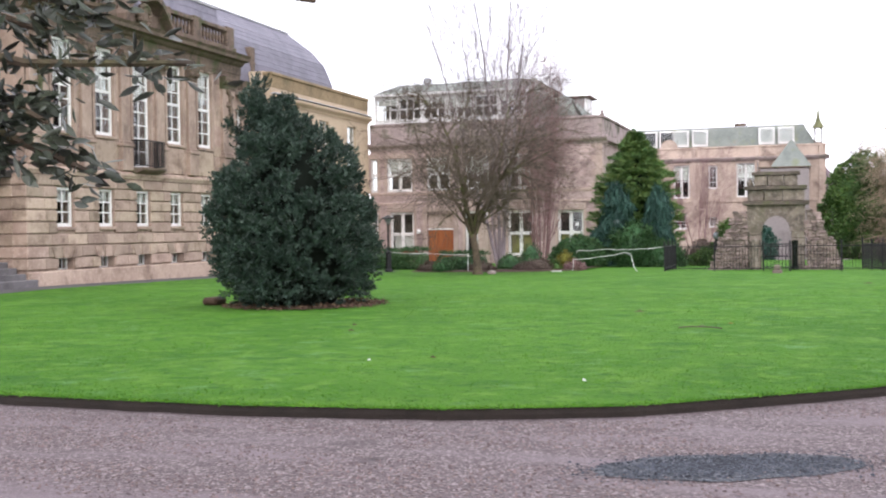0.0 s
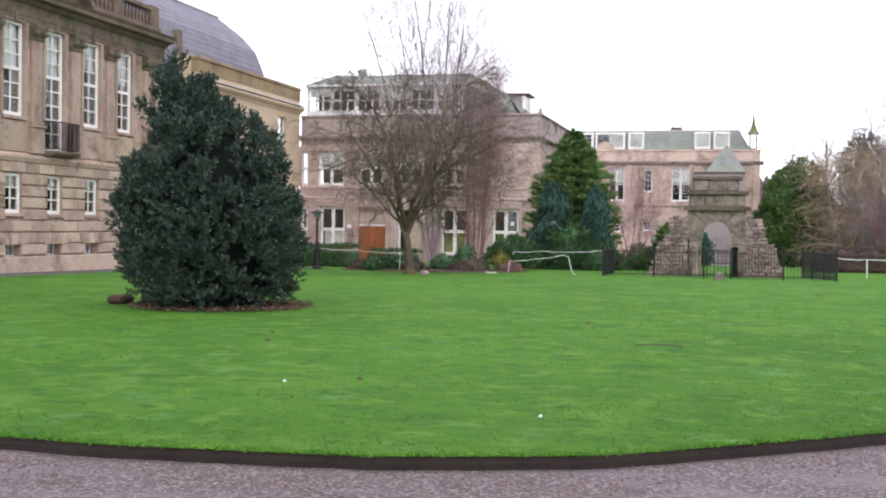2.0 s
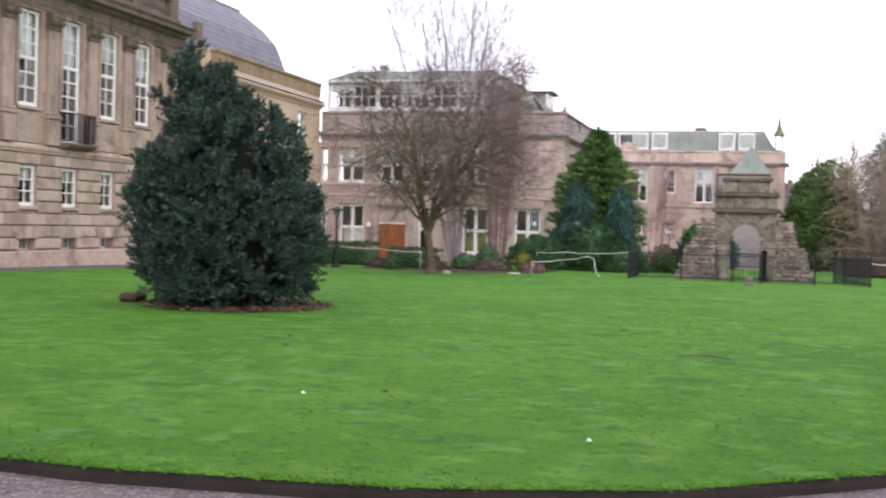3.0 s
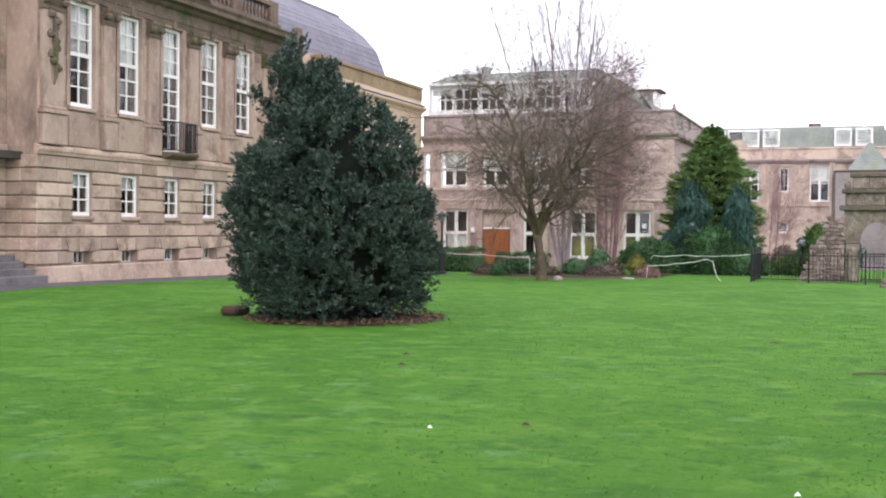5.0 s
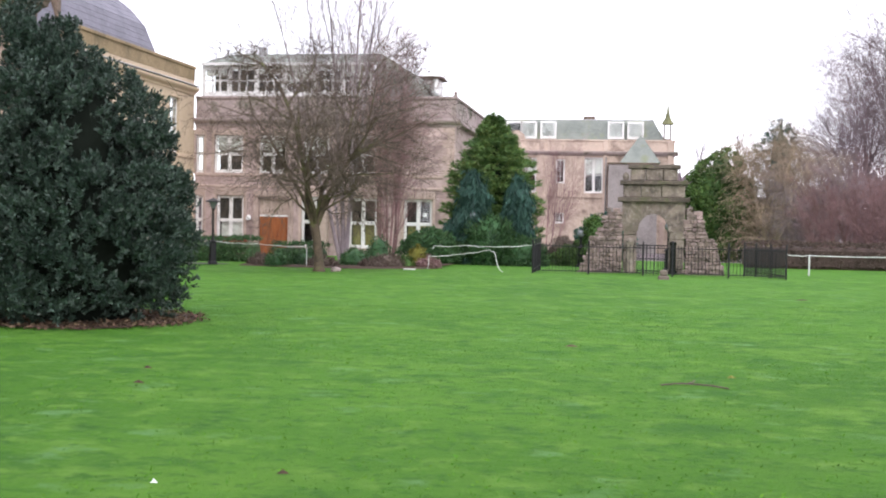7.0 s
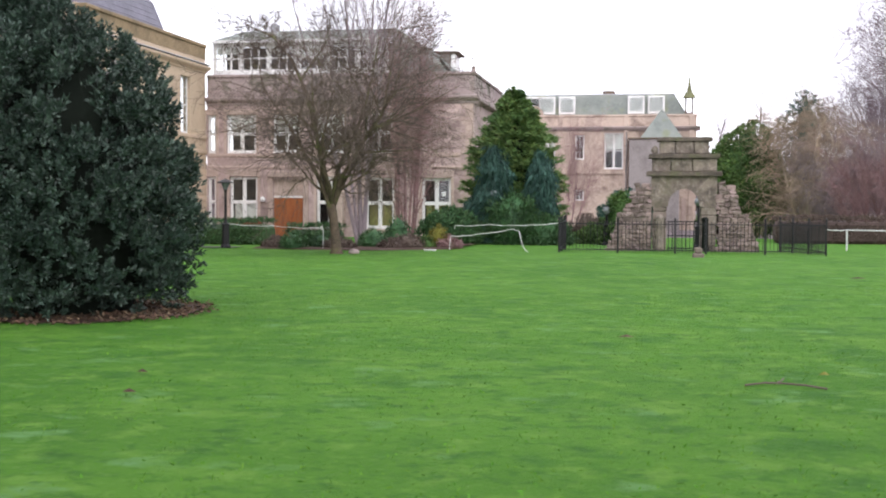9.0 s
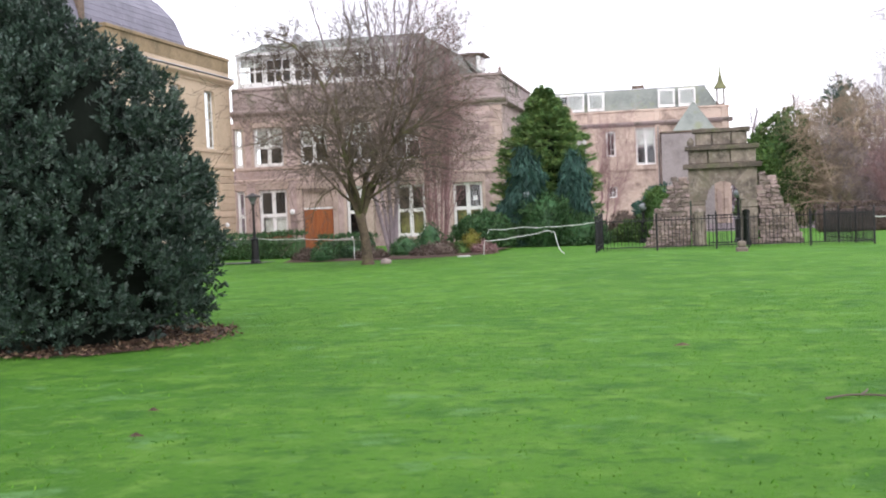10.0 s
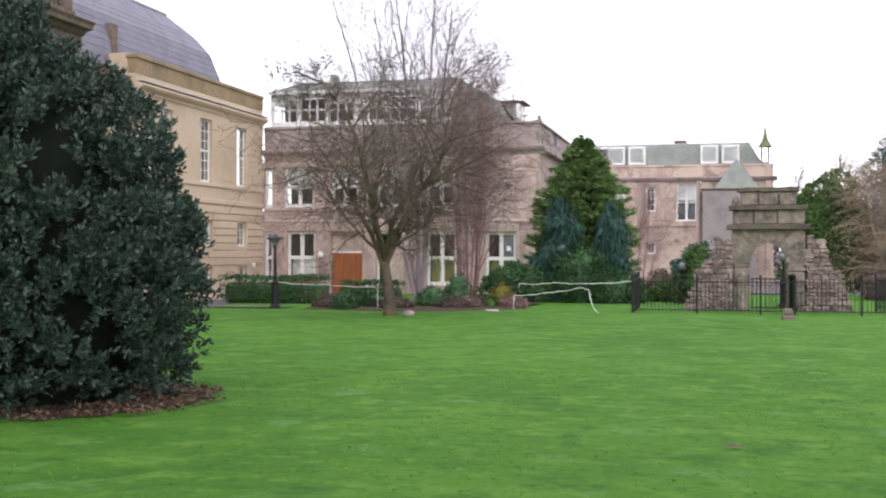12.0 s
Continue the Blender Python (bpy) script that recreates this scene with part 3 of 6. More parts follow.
# segmental broken pediment with a carved cartouche over the middle window
mid_u = BAYS[2]
for s in (-1, 1):
    g = Geo()
    prev = None
    for k in range(8):
        t = k / 7
        u, z = mid_u + s * (1.55 - 1.15 * t), 8.88 + 0.98 * math.sin(t * math.pi / 2)
        if prev:
            (u0, z0), (u1, z1) = prev, (u, z)
            if u0 > u1:
                u0, z0, u1, z1 = u1, z1, u0, z0
            g.add([(u0, -0.5, z0), (u1, -0.5, z1), (u1, -0.5, z1 + 0.22), (u0, -0.5, z0 + 0.22), (u0, 0.2, z0), (u1, 0.2, z1), (u1, 0.2, z1 + 0.22), (u0, 0.2, z0 + 0.22)],
                  [(0, 1, 2, 3), (4, 7, 6, 5), (0, 4, 5, 1), (1, 5, 6, 2), (2, 6, 7, 3), (3, 7, 4, 0)])
        prev = (u, z)
    ped = part("pediment", g, DARK_STONE, main, "mossy half of a broken segmental pediment")
part("tympanum", Geo().box(mid_u - 1.4, mid_u + 1.4, -0.1, 0.3, 8.87, 9.45, 0.03), DARK_STONE, ped)
g = Geo()
for q in range(14):
    ang = q * 2 * math.pi / 14
    g.lathe([(0.001, -0.09), (0.1, -0.05), (0.12, 0.02), (0.08, 0.09), (0.001, 0.11)], 0, 0, 7)
    n = 35
    g.v[-n:] = [(x + mid_u + 0.34 * math.cos(ang), y - 0.22, z + 9.25 + 0.36 * math.sin(ang)) for x, y, z in g.v[-n:]]
g.box(mid_u - 0.2, mid_u + 0.2, -0.3, 0.0, 9.0, 9.6, 0.08)
part("cartouche", g, DARK_STONE, ped, "worn carved stone cartouche")
# windows of the pavilion; pale sheets behind the panes stand for reflected sky
for k, (a, b, c, d) in enumerate(TALL):
    bar_window(main, a, b, c, d, 0.07, 2, 8 if k == 2 else 6, 0.10, 0.042, 5 if k == 2 else 3, BUFF_WALL if k != 2 else None, blind=(0.5, 0.48, 0.35, 0.3, 0.4)[k])
for a, b, c, d in LOW:
    bar_window(main, a, b, c, d, 0.06, 2, 3, 0.09, 0.04, None, BUFF, blind=0.3)
for a, b, c, d in BASE:
    bar_window(main, a, b, c, d, 0.24, 4, 1, 0.03, 0.025)
# iron balcony at the middle window
bal = part("balcony", Geo().extrude([(0, 3.62), (0.25, 3.66), (0.5, 3.74), (0.55, 3.80), (0.55, 3.855), (0, 3.855)], mid_u - 0.75, mid_u + 0.75), DARK_STONE, main, "small stone balcony with a black iron railing")
for z0, z1 in ((3.9, 3.93), (4.78, 4.82)):
    part("balcony_rail", Geo().box(mid_u - 0.72, mid_u + 0.72, -0.53, -0.5, z0, z1), BLACK_IRON, bal)
    for s in (-0.72, 0.69):
        part("balcony_side_rail", Geo().box(mid_u + s, mid_u + s + 0.03, -0.499, 0.0, z0, z1), BLACK_IRON, bal)
bar = Geo().box(-0.009, 0.009, -0.009, 0.009, 0, 0.88).mesh("baluster_bar", BLACK_IRON)
for i in range(13):
    part("balcony_bar", bar, None, bal).location = (mid_u - 0.7 + 1.4 * i / 12, -0.515, 3.91)
for s in (-1, 1):
    for i in range(9):
        part("balcony_bar", bar, None, bal).location = (mid_u + s * 0.705, -0.46 + 0.052 * i, 3.91)
# entrance recess with steps and glazed door
D0, D1 = 26.42, 27.55
holes = [(D0, D1, 0.72, 3.12), (26.45, 27.5, 4.86, 7.83)]
g = pierced_wall(Geo(), 18.0, P0, -0.5, 9.0, holes, 0.45)
g.v = [(x, y + 1.0, z) for x, y, z in g.v]
part("recess_wall", g, BUFF_WALL, main)
ashlar(main, ASHLAR, 25.2, P0 - 0.02, 3.72, 8.9, holes, 1.0, random.Random(42))
for j in range(8):
    z0, z1 = 0.44 + COURSE * j + 0.022, 0.44 + COURSE * (j + 1) - 0.022
    for a, b in ((18.0, D0 - 0.16), (D1 + 0.16, P0 - 0.08)):
        u = a
        while u < b - 0.01:
            w = min(1.6, b - u)
            part("stone_block", Geo().box(u + 0.002, u + w - 0.002, 0.93, 1.001, z0, z1, 0.02), BUFF, main)
            u += w
part("recess_band", Geo().box(18.0, P0 - 0.09, 0.86, 1.001, 3.46, 3.70, 0.03), BUFF, main)
bar_window(main, 26.45, 27.5, 4.86, 7.83, 1.14, 2, 6, 0.075, 0.03, 3, BUFF_WALL)
g = Geo().box(D0, D0 + 0.14, 1.1, 1.25, 0.72, 3.12, 0.01).box(D1 - 0.14, D1, 1.1, 1.25, 0.72, 3.12, 0.01).box(D0 + 0.14, D1 - 0.14, 1.1, 1.25, 3.0, 3.12, 0.01)
part("door_frame", g, WHITE, main)
door = bar_window(main, D0 + 0.15, D1 - 0.15, 0.74, 2.99, 1.14, 2, 5, 0.09, 0.035)
door.name = "glazed_door"
part("kick_panel", Geo().box(D0 + 0.24, D1 - 0.24, 1.15, 1.2, 0.86, 1.14, 0.01), WHITE, door)
part("fanlight_notice", Geo().box(27.0, 27.2, 1.165, 1.168, 1.9, 2.2), CREAM_SHEET, door, "small paper notice on the door glass")
for k in range(4):
    part("step", Geo().box(24.5, P0 - 0.09 if k else P0 + 0.05, 0.96 - 0.33 * (4 - k), 1.0 - 0.001 * k, -0.5, 0.18 * (k + 1), 0.02), GREY_STEP, main, "worn grey stone step") if k == 3 else \
        part("step", Geo().box(24.5, P0 - 0.09 if k else P0 + 0.05, 0.96 - 0.33 * (4 - k), 0.96 - 0.33 * (3 - k) - 0.002, -0.5, 0.18 * (k + 1), 0.02), GREY_STEP, main)
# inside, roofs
# Unseen dark back wall and floors, added to keep light out of the rooms.
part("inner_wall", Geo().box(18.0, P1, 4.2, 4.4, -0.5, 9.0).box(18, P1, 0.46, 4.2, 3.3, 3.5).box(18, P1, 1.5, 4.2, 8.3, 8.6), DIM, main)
part("side_wall", Geo().box(P1 - 0.4, P1, 0.452, 7.0, -0.5, 9.0), BUFF_WALL, main)


def slate_roof(parent, quads, name="roof", material=None, course=0.28):
    """Slopes laid in overlapping slate courses; a quad is bottom-left, bottom-right, top-right, top-left."""
    ob = None
    for q in quads:
        a, b, c, d = [Vector(p) for p in q]
        n = max(int(((d - a).length + (c - b).length) / 2 / course), 1)
        nrm = (b - a).cross(d - a).normalized() * 0.009
        g = Geo()
        m = max(int((b - a).length / 1.4), 1)
        for i in range(n):
            for t, lift in ((i / n, 1), ((i + 1) / n, -0.4)):
                l, r = a.lerp(d, t), b.lerp(c, t)
                g.v += [tuple(l.lerp(r, k / m) + nrm * lift) for k in range(m + 1)]
        w = m + 1
        g.f = [(j * w + k, j * w + k + 1, (j + 1) * w + k + 1, (j + 1) * w + k) for j in range(2 * n - 1) for k in range(m)]
        ob = part(name, g, material or SLATE, parent)
    return ob


A, B = 30.0, P1 - 0.15
slate_roof(main, [((A, 0.45, 9.2), (B, 0.45, 9.2), (B - 0.1, 0.6, 10.75), (A, 0.6, 10.75)), ((B, 0.45, 9.2), (B, 6, 9.2), (B - 0.1, 6, 10.75), (B - 0.1, 0.6, 10.75))])
part("attic_lead_flat", Geo().box(A, B - 0.05, 0.55, 6, 10.75, 10.82), LEAD, main)
slate_roof(main, [((A, 1.5, 10.8), (41.3, 1.5, 10.8), (40.6, 2.1, 12.0), (A, 2.1, 12.0)), ((A, 2.1, 12.0), (40.6, 2.1, 12.0), (38.0, 4.0, 13.6), (A, 4.0, 13.6)),
                  ((41.3, 1.5, 10.8), (41.3, 7, 10.8), (40.6, 7, 12.0), (40.6, 2.1, 12.0)), ((40.6, 2.1, 12.0), (40.6, 7, 12.0), (38.0, 7, 13.6), (38.0, 4.0, 13.6))])
part("roof_top", Geo().box(18, 38.0, 4.0, 9, 13.3, 13.6).box(18, A, 0.5, 9, 9.0, 10.0), SLATE, main)
# link wall set back, with balustrade
L = 4.96
holes = [(47.5, 48.4, 4.9, 7.8), (51.76, 52.66, 4.95, 7.8)]
g = pierced_wall(Geo(), P1, 53.4, -0.6, 8.7, holes, 0.4)
g.v = [(x, y + L, z) for x, y, z in g.v]
part("link_wall", g, BUFF_WALL, main)
for a, b, c, d in holes:
    bar_window(main, a, b, c, d, L + 0.14, 2, 6, 0.07, 0.03, 3, BUFF_WALL)
part("link_cornice", Geo().box(P1, 53.4, L - 0.35, L, 8.4, 8.7, 0.05), DARK_STONE, main)
balustrade(main, P1, 53.3, 8.72, L + 0.1, [P1 + 0.4, 47.0, 53.0])
# Dark sheet added behind the glass; the room's darkness is its colour.
part("link_inside", Geo().box(P1, 53.4, L + 2.5, L + 2.7, -0.6, 8.7), DIM, main)

# ---------- yellow sandstone wing ----------
wing = thing("yellow_wing", pose(-15.2, 0, 0, 0, 0, 90), "plain yellow sandstone wing with sash windows and a slate mansard roof", "building")
Y0, Y1 = 53.4, 67.05
UP = [(c, c + 1.3, 4.86, 7.83) for c in (55.4, 59.5, 63.62)]
DN = [(c, c + 1.28, 1.83, 3.1) for c in (55.45, 59.55, 63.67)]
BS = [(c, c + 1.2, -0.1, 0.83) for c in (55.5, 59.65, 63.82)]
part("wall", pierced_wall(Geo(), Y0, Y1, -0.9, 9.0, UP + DN + BS, 0.4), YELLOW, wing)
part("end_wall", Geo().box(Y0, Y0 + 0.4, 0.402, 3.0, -0.9, 9.85), YELLOW, wing)
for j in range(8):
    z0, z1 = 0.9 + 0.36 * j + 0.02, 0.9 + 0.36 * (j + 1) - 0.025
    cuts = [Y0]
    for a, b, c, d in DN:
        if c < z1 and d > z0:
            cuts += [a - 0.02, b + 0.02]
    cuts = cuts + [Y1]
    for a, b in zip(cuts[::2], cuts[1::2]):
        block(wing, YELLOW, a, b, z0, z1, 0.05, 0.003, name="stone_course")
part("band", Geo().box(Y0, Y1, -0.09, 0.001, 3.85, 4.1, 0.03), YELLOW, wing)
part("sill_band", Geo().box(Y0, Y1, -0.07, 0.001, 4.66, 4.84, 0.02), YELLOW, wing)
part("cornice", Geo().extrude([(0, 8.2), (0.06, 8.2), (0.10, 8.3), (0.28, 8.42), (0.34, 8.5), (0.34, 8.58), (0, 8.64)], Y0 - 0.1, Y1), YELLOW, wing)
part("lead_flashing", Geo().box(Y0 - 0.1, Y1, -0.36, 0.0, 8.642, 8.70, 0.015), LEAD, wing)
part("parapet", Geo().box(Y0, Y1, -0.02, 0.4, 9.0, 9.62).box(Y0 - 0.05, Y1, -0.1, 0.46, 9.622, 9.8, 0.03), YELLOW_DIRTY, wing, "soiled stone parapet")
for a, b, c, d in UP:
    bar_window(wing, a, b, c, d, 0.16, 3, 6, 0.08, 0.035, 3)
for a, b, c, d in DN:
    bar_window(wing, a, b, c, d, 0.16, 3, 3, 0.07, 0.035)
for a, b, c, d in BS:
    bar_window(wing, a, b, c, d, 0.16, 2, 2, 0.07, 0.035)
# Added unseen: dark back wall and floors, so the windows read unlit.
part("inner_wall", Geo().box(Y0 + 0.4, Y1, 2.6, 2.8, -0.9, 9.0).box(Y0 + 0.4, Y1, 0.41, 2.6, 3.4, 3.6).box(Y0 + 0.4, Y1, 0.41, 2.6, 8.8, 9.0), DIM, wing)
part("white_flood_lamp", Geo().lathe([(0.001, 0.75), (0.1, 0.78), (0.12, 0.88), (0.06, 0.98), (0.001, 1.0)], 65.6, -0.1, 8), WHITE, wing)
R0, R1 = 49.5, 64.75
prof = [(1.2, 9.3, 0.0), (1.35, 10.4, 0.12), (1.75, 11.6, 0.42), (2.3, 12.4, 1.02), (3.4, 13.4, 2.15)]
quads = []
for (y0, z0, i0), (y1, z1, i1) in zip(prof, prof[1:]):
    quads.append(((R0, y0, z0), (R1 - i0, y0, z0), (R1 - i1, y1, z1), (R0, y1, z1)))
    quads.append(((R1 - i0, y0, z0), (R1 - i0, 9, z0), (R1 - i1, 9, z1), (R1 - i1, y1, z1)))
slate_roof(wing, quads)
part("roof_ridge", Geo().box(R0, R1 - 2.1, 3.3, 3.55, 13.36, 13.48, 0.02).box(R0, R1 - 2.2, 3.5, 9, 13.0, 13.38), LEAD, wing)
part("chimney_wall", Geo().box(53.7, 54.15, 1.25, 2.6, 9.0, 11.2, 0.04), DARK_STONE, wing)

# ---------- pink stone block across the lawn ----------
mid = thing("pink_stone_block", pose(0, 67.16, 0), "pink rubble-stone block with white mullioned windows and a green slate roof", "building")
X0, X1 = -15.15, -0.45
GW = [(-15.12, -14.65, -0.15, 2.64), (-13.86, -12.28, -0.15, 2.64), (-8.95, -7.5, -0.15, 2.64), (-6.25, -4.67, -0.15, 2.6), (-3.16, -1.6, -0.15, 2.58)]
FW = [(-15.12, -14.65, 3.91, 6.0), (-14.03, -12.35, 3.91, 6.0), (-11.4, -9.9, 3.91, 6.0), (-8.9, -7.4, 3.91, 6.0), (-6.25, -4.76, 3.91, 6.05)]
DOOR = [(-11.4, -9.7, -0.6, 2.5)]
part("wall", pierced_wall(Geo(), X0, X1, -0.9, 6.6, GW + FW + DOOR, 0.5), PINK, mid, "pink squared rubble wall")
part("side_wall", Geo().box(X1 - 0.5, X1, 0.502, 12, -0.9, 6.6), PINK, mid)
rng = random.Random(9)
# squared rubble stones standing proud, laid in courses
zc = -0.6
while zc < 6.5:
    h = rng.choice((0.16, 0.2, 0.24))
    if 3.0 < zc + h / 2 < 3.98 or zc + h > 6.52:
        zc += h
        continue
    u = X0
    while u < X1 - 0.42:
        w = min(rng.uniform(0.35, 0.8), X1 - 0.4 - u)
        keep = u > -4.55 or (u > X0 + 0.3 and rng.random() < 0.30)
        hit = any(a - 0.2 < u + w and b + 0.2 > u and c - 0.15 < zc + h and d + 0.3 > zc for a, b, c, d in GW + FW + DOOR)
        if keep and not hit and w > 0.15:
            part("stone", Geo().box(u + 0.012, u + w - 0.012, -0.025 - rng.random() * 0.015, 0.002, zc + 0.012, zc + h - 0.012, 0.012), PINK, mid)
        u += w
    zc += h
for j in range(18):
    z0 = -0.6 + 0.4 * j
    if z0 + 0.38 < 6.6:
        w = 0.62 if j % 2 else 0.38
        part("quoin", Geo().box(X1 - w, X1 + 0.03, -0.05, 0.25 if j % 2 else 0.5, z0 + 0.01, z0 + 0.385, 0.015), PINK_TRIM, mid)
part("string_course", Geo().extrude([(0, 3.1), (0.05, 3.1), (0.06, 3.2), (0.02, 3.24), (0, 3.24)], X0, X1 - 0.64).extrude([(0, 3.70), (0.03, 3.70), (0.07, 3.78), (0.07, 3.89), (0, 3.9)], X0, X1 - 0.64), PINK_TRIM, mid)
for a, b, c, d in GW + FW:
    up = c > 3
    part("lintel", Geo().box(a - 0.16, b + 0.16, -0.06, 0.002, d + 0.002, d + (0.3 if up else 0.42), 0.02), PINK_TRIM, mid)
    part("jamb", Geo().box(a - 0.16, a - 0.001, -0.045, 0.002, c, d, 0.015), PINK_TRIM, mid)
    part("jamb", Geo().box(b + 0.001, b + 0.16, -0.045, 0.002, c, d, 0.015), PINK_TRIM, mid)
    n = 1 if b - a < 0.7 else 2
    bar_window(mid, a, b, c, d, 0.14, n, 2, 0.14, 0.08, None, PINK_TRIM, blind=(0.0 if not up else rng.choice((0, 0.4, 0.9))), heavy=(("u", 1), ("z", 1)))
for a, b in ((-13.7, -12.45), (-6.1, -4.8), (-3.0, -1.75)):
    part("inside_board", Geo().box(a, b, 0.42, 0.45, 0.0, 1.15), stuff("ochre_board", (0.300, 0.270, 0.110), fine=4, bump=0) if a > -13 else CREAM_SHEET, mid)
part("white_notice", Geo().box(-2.12, -1.9, 0.19, 0.195, 1.62, 1.86), WHITE, mid)
part("cornice", Geo().extrude([(0, 6.5), (0.08, 6.5), (0.12, 6.62), (0.30, 6.74), (0.36, 6.84), (0.36, 6.92), (0, 6.97)], X0, X1 + 0.36), PARAPET, mid)
part("side_cornice", Geo().box(X1 + 0.001, X1 + 0.35, 0.001, 12, 6.66, 6.95, 0.04), PARAPET, mid)
part("parapet", Geo().box(X0, X1 + 0.05, 0.03, 0.4, 6.6, 8.02, 0.02).box(X0, X1 + 0.14, -0.06, 0.46, 8.022, 8.18, 0.03)
     .box(X1 - 0.35, X1 + 0.05, 0.402, 12, 6.6, 8.02, 0.02).box(X1 - 0.4, X1 + 0.14, 0.462, 12, 8.022, 8.18, 0.03), PARAPET, mid, "weathered grey stone parapet")
for k in range(5):
    part("parapet_panel", Geo().box(X0 + 0.4 + 2.85 * k, X0 + 2.9 + 2.85 * k, -0.01, 0.031, 7.1, 7.9, 0.015), PARAPET, mid)
part("finial", Geo().lathe([(0.12, 8.18), (0.14, 8.25), (0.07, 8.3), (0.12, 8.4), (0.001, 8.52)], X1, 0.2, 10), PARAPET, mid)
# door with pale stone surround
a, b, c, d = DOOR[0]
part("door_surround", Geo().box(a - 0.3, a - 0.001, -0.1, 0.3, -0.9, 2.6, 0.03).box(b + 0.001, b + 0.3, -0.1, 0.3, -0.9, 2.6, 0.03).box(a - 0.3, b + 0.3, -0.14, 0.3, 2.602, 2.95, 0.04), PINK_TRIM, mid)
dr = part("double_door", Geo().box(a, b, 0.2, 0.28, -0.6, 1.5, 0.01), DOOR_WOOD, mid, "orange-brown panelled double door")
for i in range(4):
    for z0, z1 in ((-0.4, 0.3), (0.42, 1.38)):
        part("door_panel", Geo().box(a + 0.08 + 0.4 * i, a + 0.4 + 0.4 * i, 0.17, 0.201, z0, z1, 0.025), DOOR_WOOD, dr)
part("door_transom", Geo().box(a, b, 0.19, 0.3, 1.502, 1.60), WHITE, mid)
part("tympanum", Geo().box(a, b, 0.22, 0.3, 1.602, 2.6), PINK_TRIM, mid)
part("wall_lamp", Geo().lathe([(0.001, 1.28), (0.12, 1.3), (0.15, 1.42), (0.1, 1.55), (0.001, 1.58)], -11.95, -0.12, 10), WHITE, mid, "round white wall lamp")
part("low_brick_panel", Geo().box(-13.9, -11.8, -0.9, -0.6, -0.6, 0.35, 0.03), stuff("red_brick", (0.235, 0.085, 0.055), fine=8), mid, "low red brick wall by the door")
# attic storey of white windows, hipped roof
AW = [(-15.05, -13.6), (-13.5, -12.0), (-11.9, -10.4), (-10.2, -8.7), (-8.5, -7.0), (-6.9, -5.45)]
part("attic_wall", pierced_wall(Geo(), X0, -5.2, 8.0, 10.02, [(p, q, 8.44, 9.86) for p, q in AW], 0.2), WHITE, mid).location = (0, 0.9, 0)
for (p, q), shade in zip(AW, (0.3, 0.0, 0.25, 0.5, 0.0, 0.3)):
    bar_window(mid, p, q, 8.44, 9.86, 0.95, 3, 2, 0.09, 0.10, None, None, blind=shade)
# Dark boxes added behind the windows to shut light out of the block.
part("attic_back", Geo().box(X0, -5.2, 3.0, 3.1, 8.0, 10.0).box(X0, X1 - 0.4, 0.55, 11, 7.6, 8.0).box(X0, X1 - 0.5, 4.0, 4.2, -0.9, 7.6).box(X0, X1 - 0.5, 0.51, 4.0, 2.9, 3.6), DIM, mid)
part("eaves_fascia", Geo().box(X0, -4.95, 0.5, 0.58, 9.98, 10.12), WHITE, mid)
slate_roof(mid, [((X0, 0.5, 10.08), (-4.9, 0.5, 10.08), (-5.3, 3.4, 11.0), (X0 + 0.9, 3.4, 11.0)), ((-4.9, 0.5, 10.08), (-1.9, 3.6, 8.2), (-3.6, 6.5, 10.0), (-5.3, 3.4, 11.0)),
                 ((-5.2, 0.9, 8.1), (-1.6, 0.9, 8.1), (-4.9, 0.55, 10.08), (-4.95, 0.55, 10.08)), ((-1.6, 0.9, 8.1), (-1.6, 10, 8.1), (-3.6, 10, 10.0), (-3.6, 6.5, 10.0))], material=GREEN_SLATE)
part("roof_vent", Geo().box(-12.4, -12.0, 2.6, 3.2, 10.6, 11.3, 0.03), LEAD, mid)
part("rear_dormer", Geo().box(-3.9, -2.75, 8.0, 10.0, 8.4, 10.15, 0.03), RENDER_GREY, mid)
part("rear_dormer_window", Geo().box(-2.749, -2.7, 8.2, 9.8, 8.9, 10.05, 0.01).box(-2.95, -2.72, 7.96, 7.999, 8.9, 10.1, 0.01), WHITE, mid)
part("rear_dormer_roof", Geo().box(-4.05, -2.45, 7.8, 10.2, 10.152, 10.27, 0.03), DARK_STONE, mid)
part("stone_post", Geo().box(-7.98, -7.36, -0.6, -0.15, -0.9, 1.72, 0.04).box(-8.05, -7.29, -0.66, -0.1, 1.722, 1.9, 0.05), PINK_TRIM, mid, "pale stone buttress post")

# ---------- rosy ashlar building at the back ----------
far = thing("rosy_ashlar_building", pose(0, 103.0, 0), "rosy ashlar school building with a grey-green mansard roof and dormers", "building")
F0, F1 = -9.0, 12.68
FWIN = [(5.24, 6.82, 3.96, 6.98), (2.84, 3.6, 4.74, 6.79), (2.84, 3.6, 1.35, 2.26), (-0.2, 1.2, 3.96, 6.9), (-0.2, 0.9, 1.2, 2.6), (-4, -2.6, 3.96, 6.9)]
part("wall", pierced_wall(Geo(), F0, F1, -1.2, 7.4, FWIN, 0.5), FAR_STONE, far)
part("side_wall", Geo().box(F1 - 0.5, F1, 0.502, 12, -1.2, 7.4), FAR_STONE, far)
for a, b, c, d in FWIN:
    bar_window(far, a, b, c, d, 0.2, 2, 2 if b - a > 1.2 else 4, 0.12, 0.08 if b - a > 1.2 else 0.04, None, FAR_STONE, blind=0.45 if b - a > 1.2 else 0, heavy=(("u", 1),) if b - a > 1.2 else ())
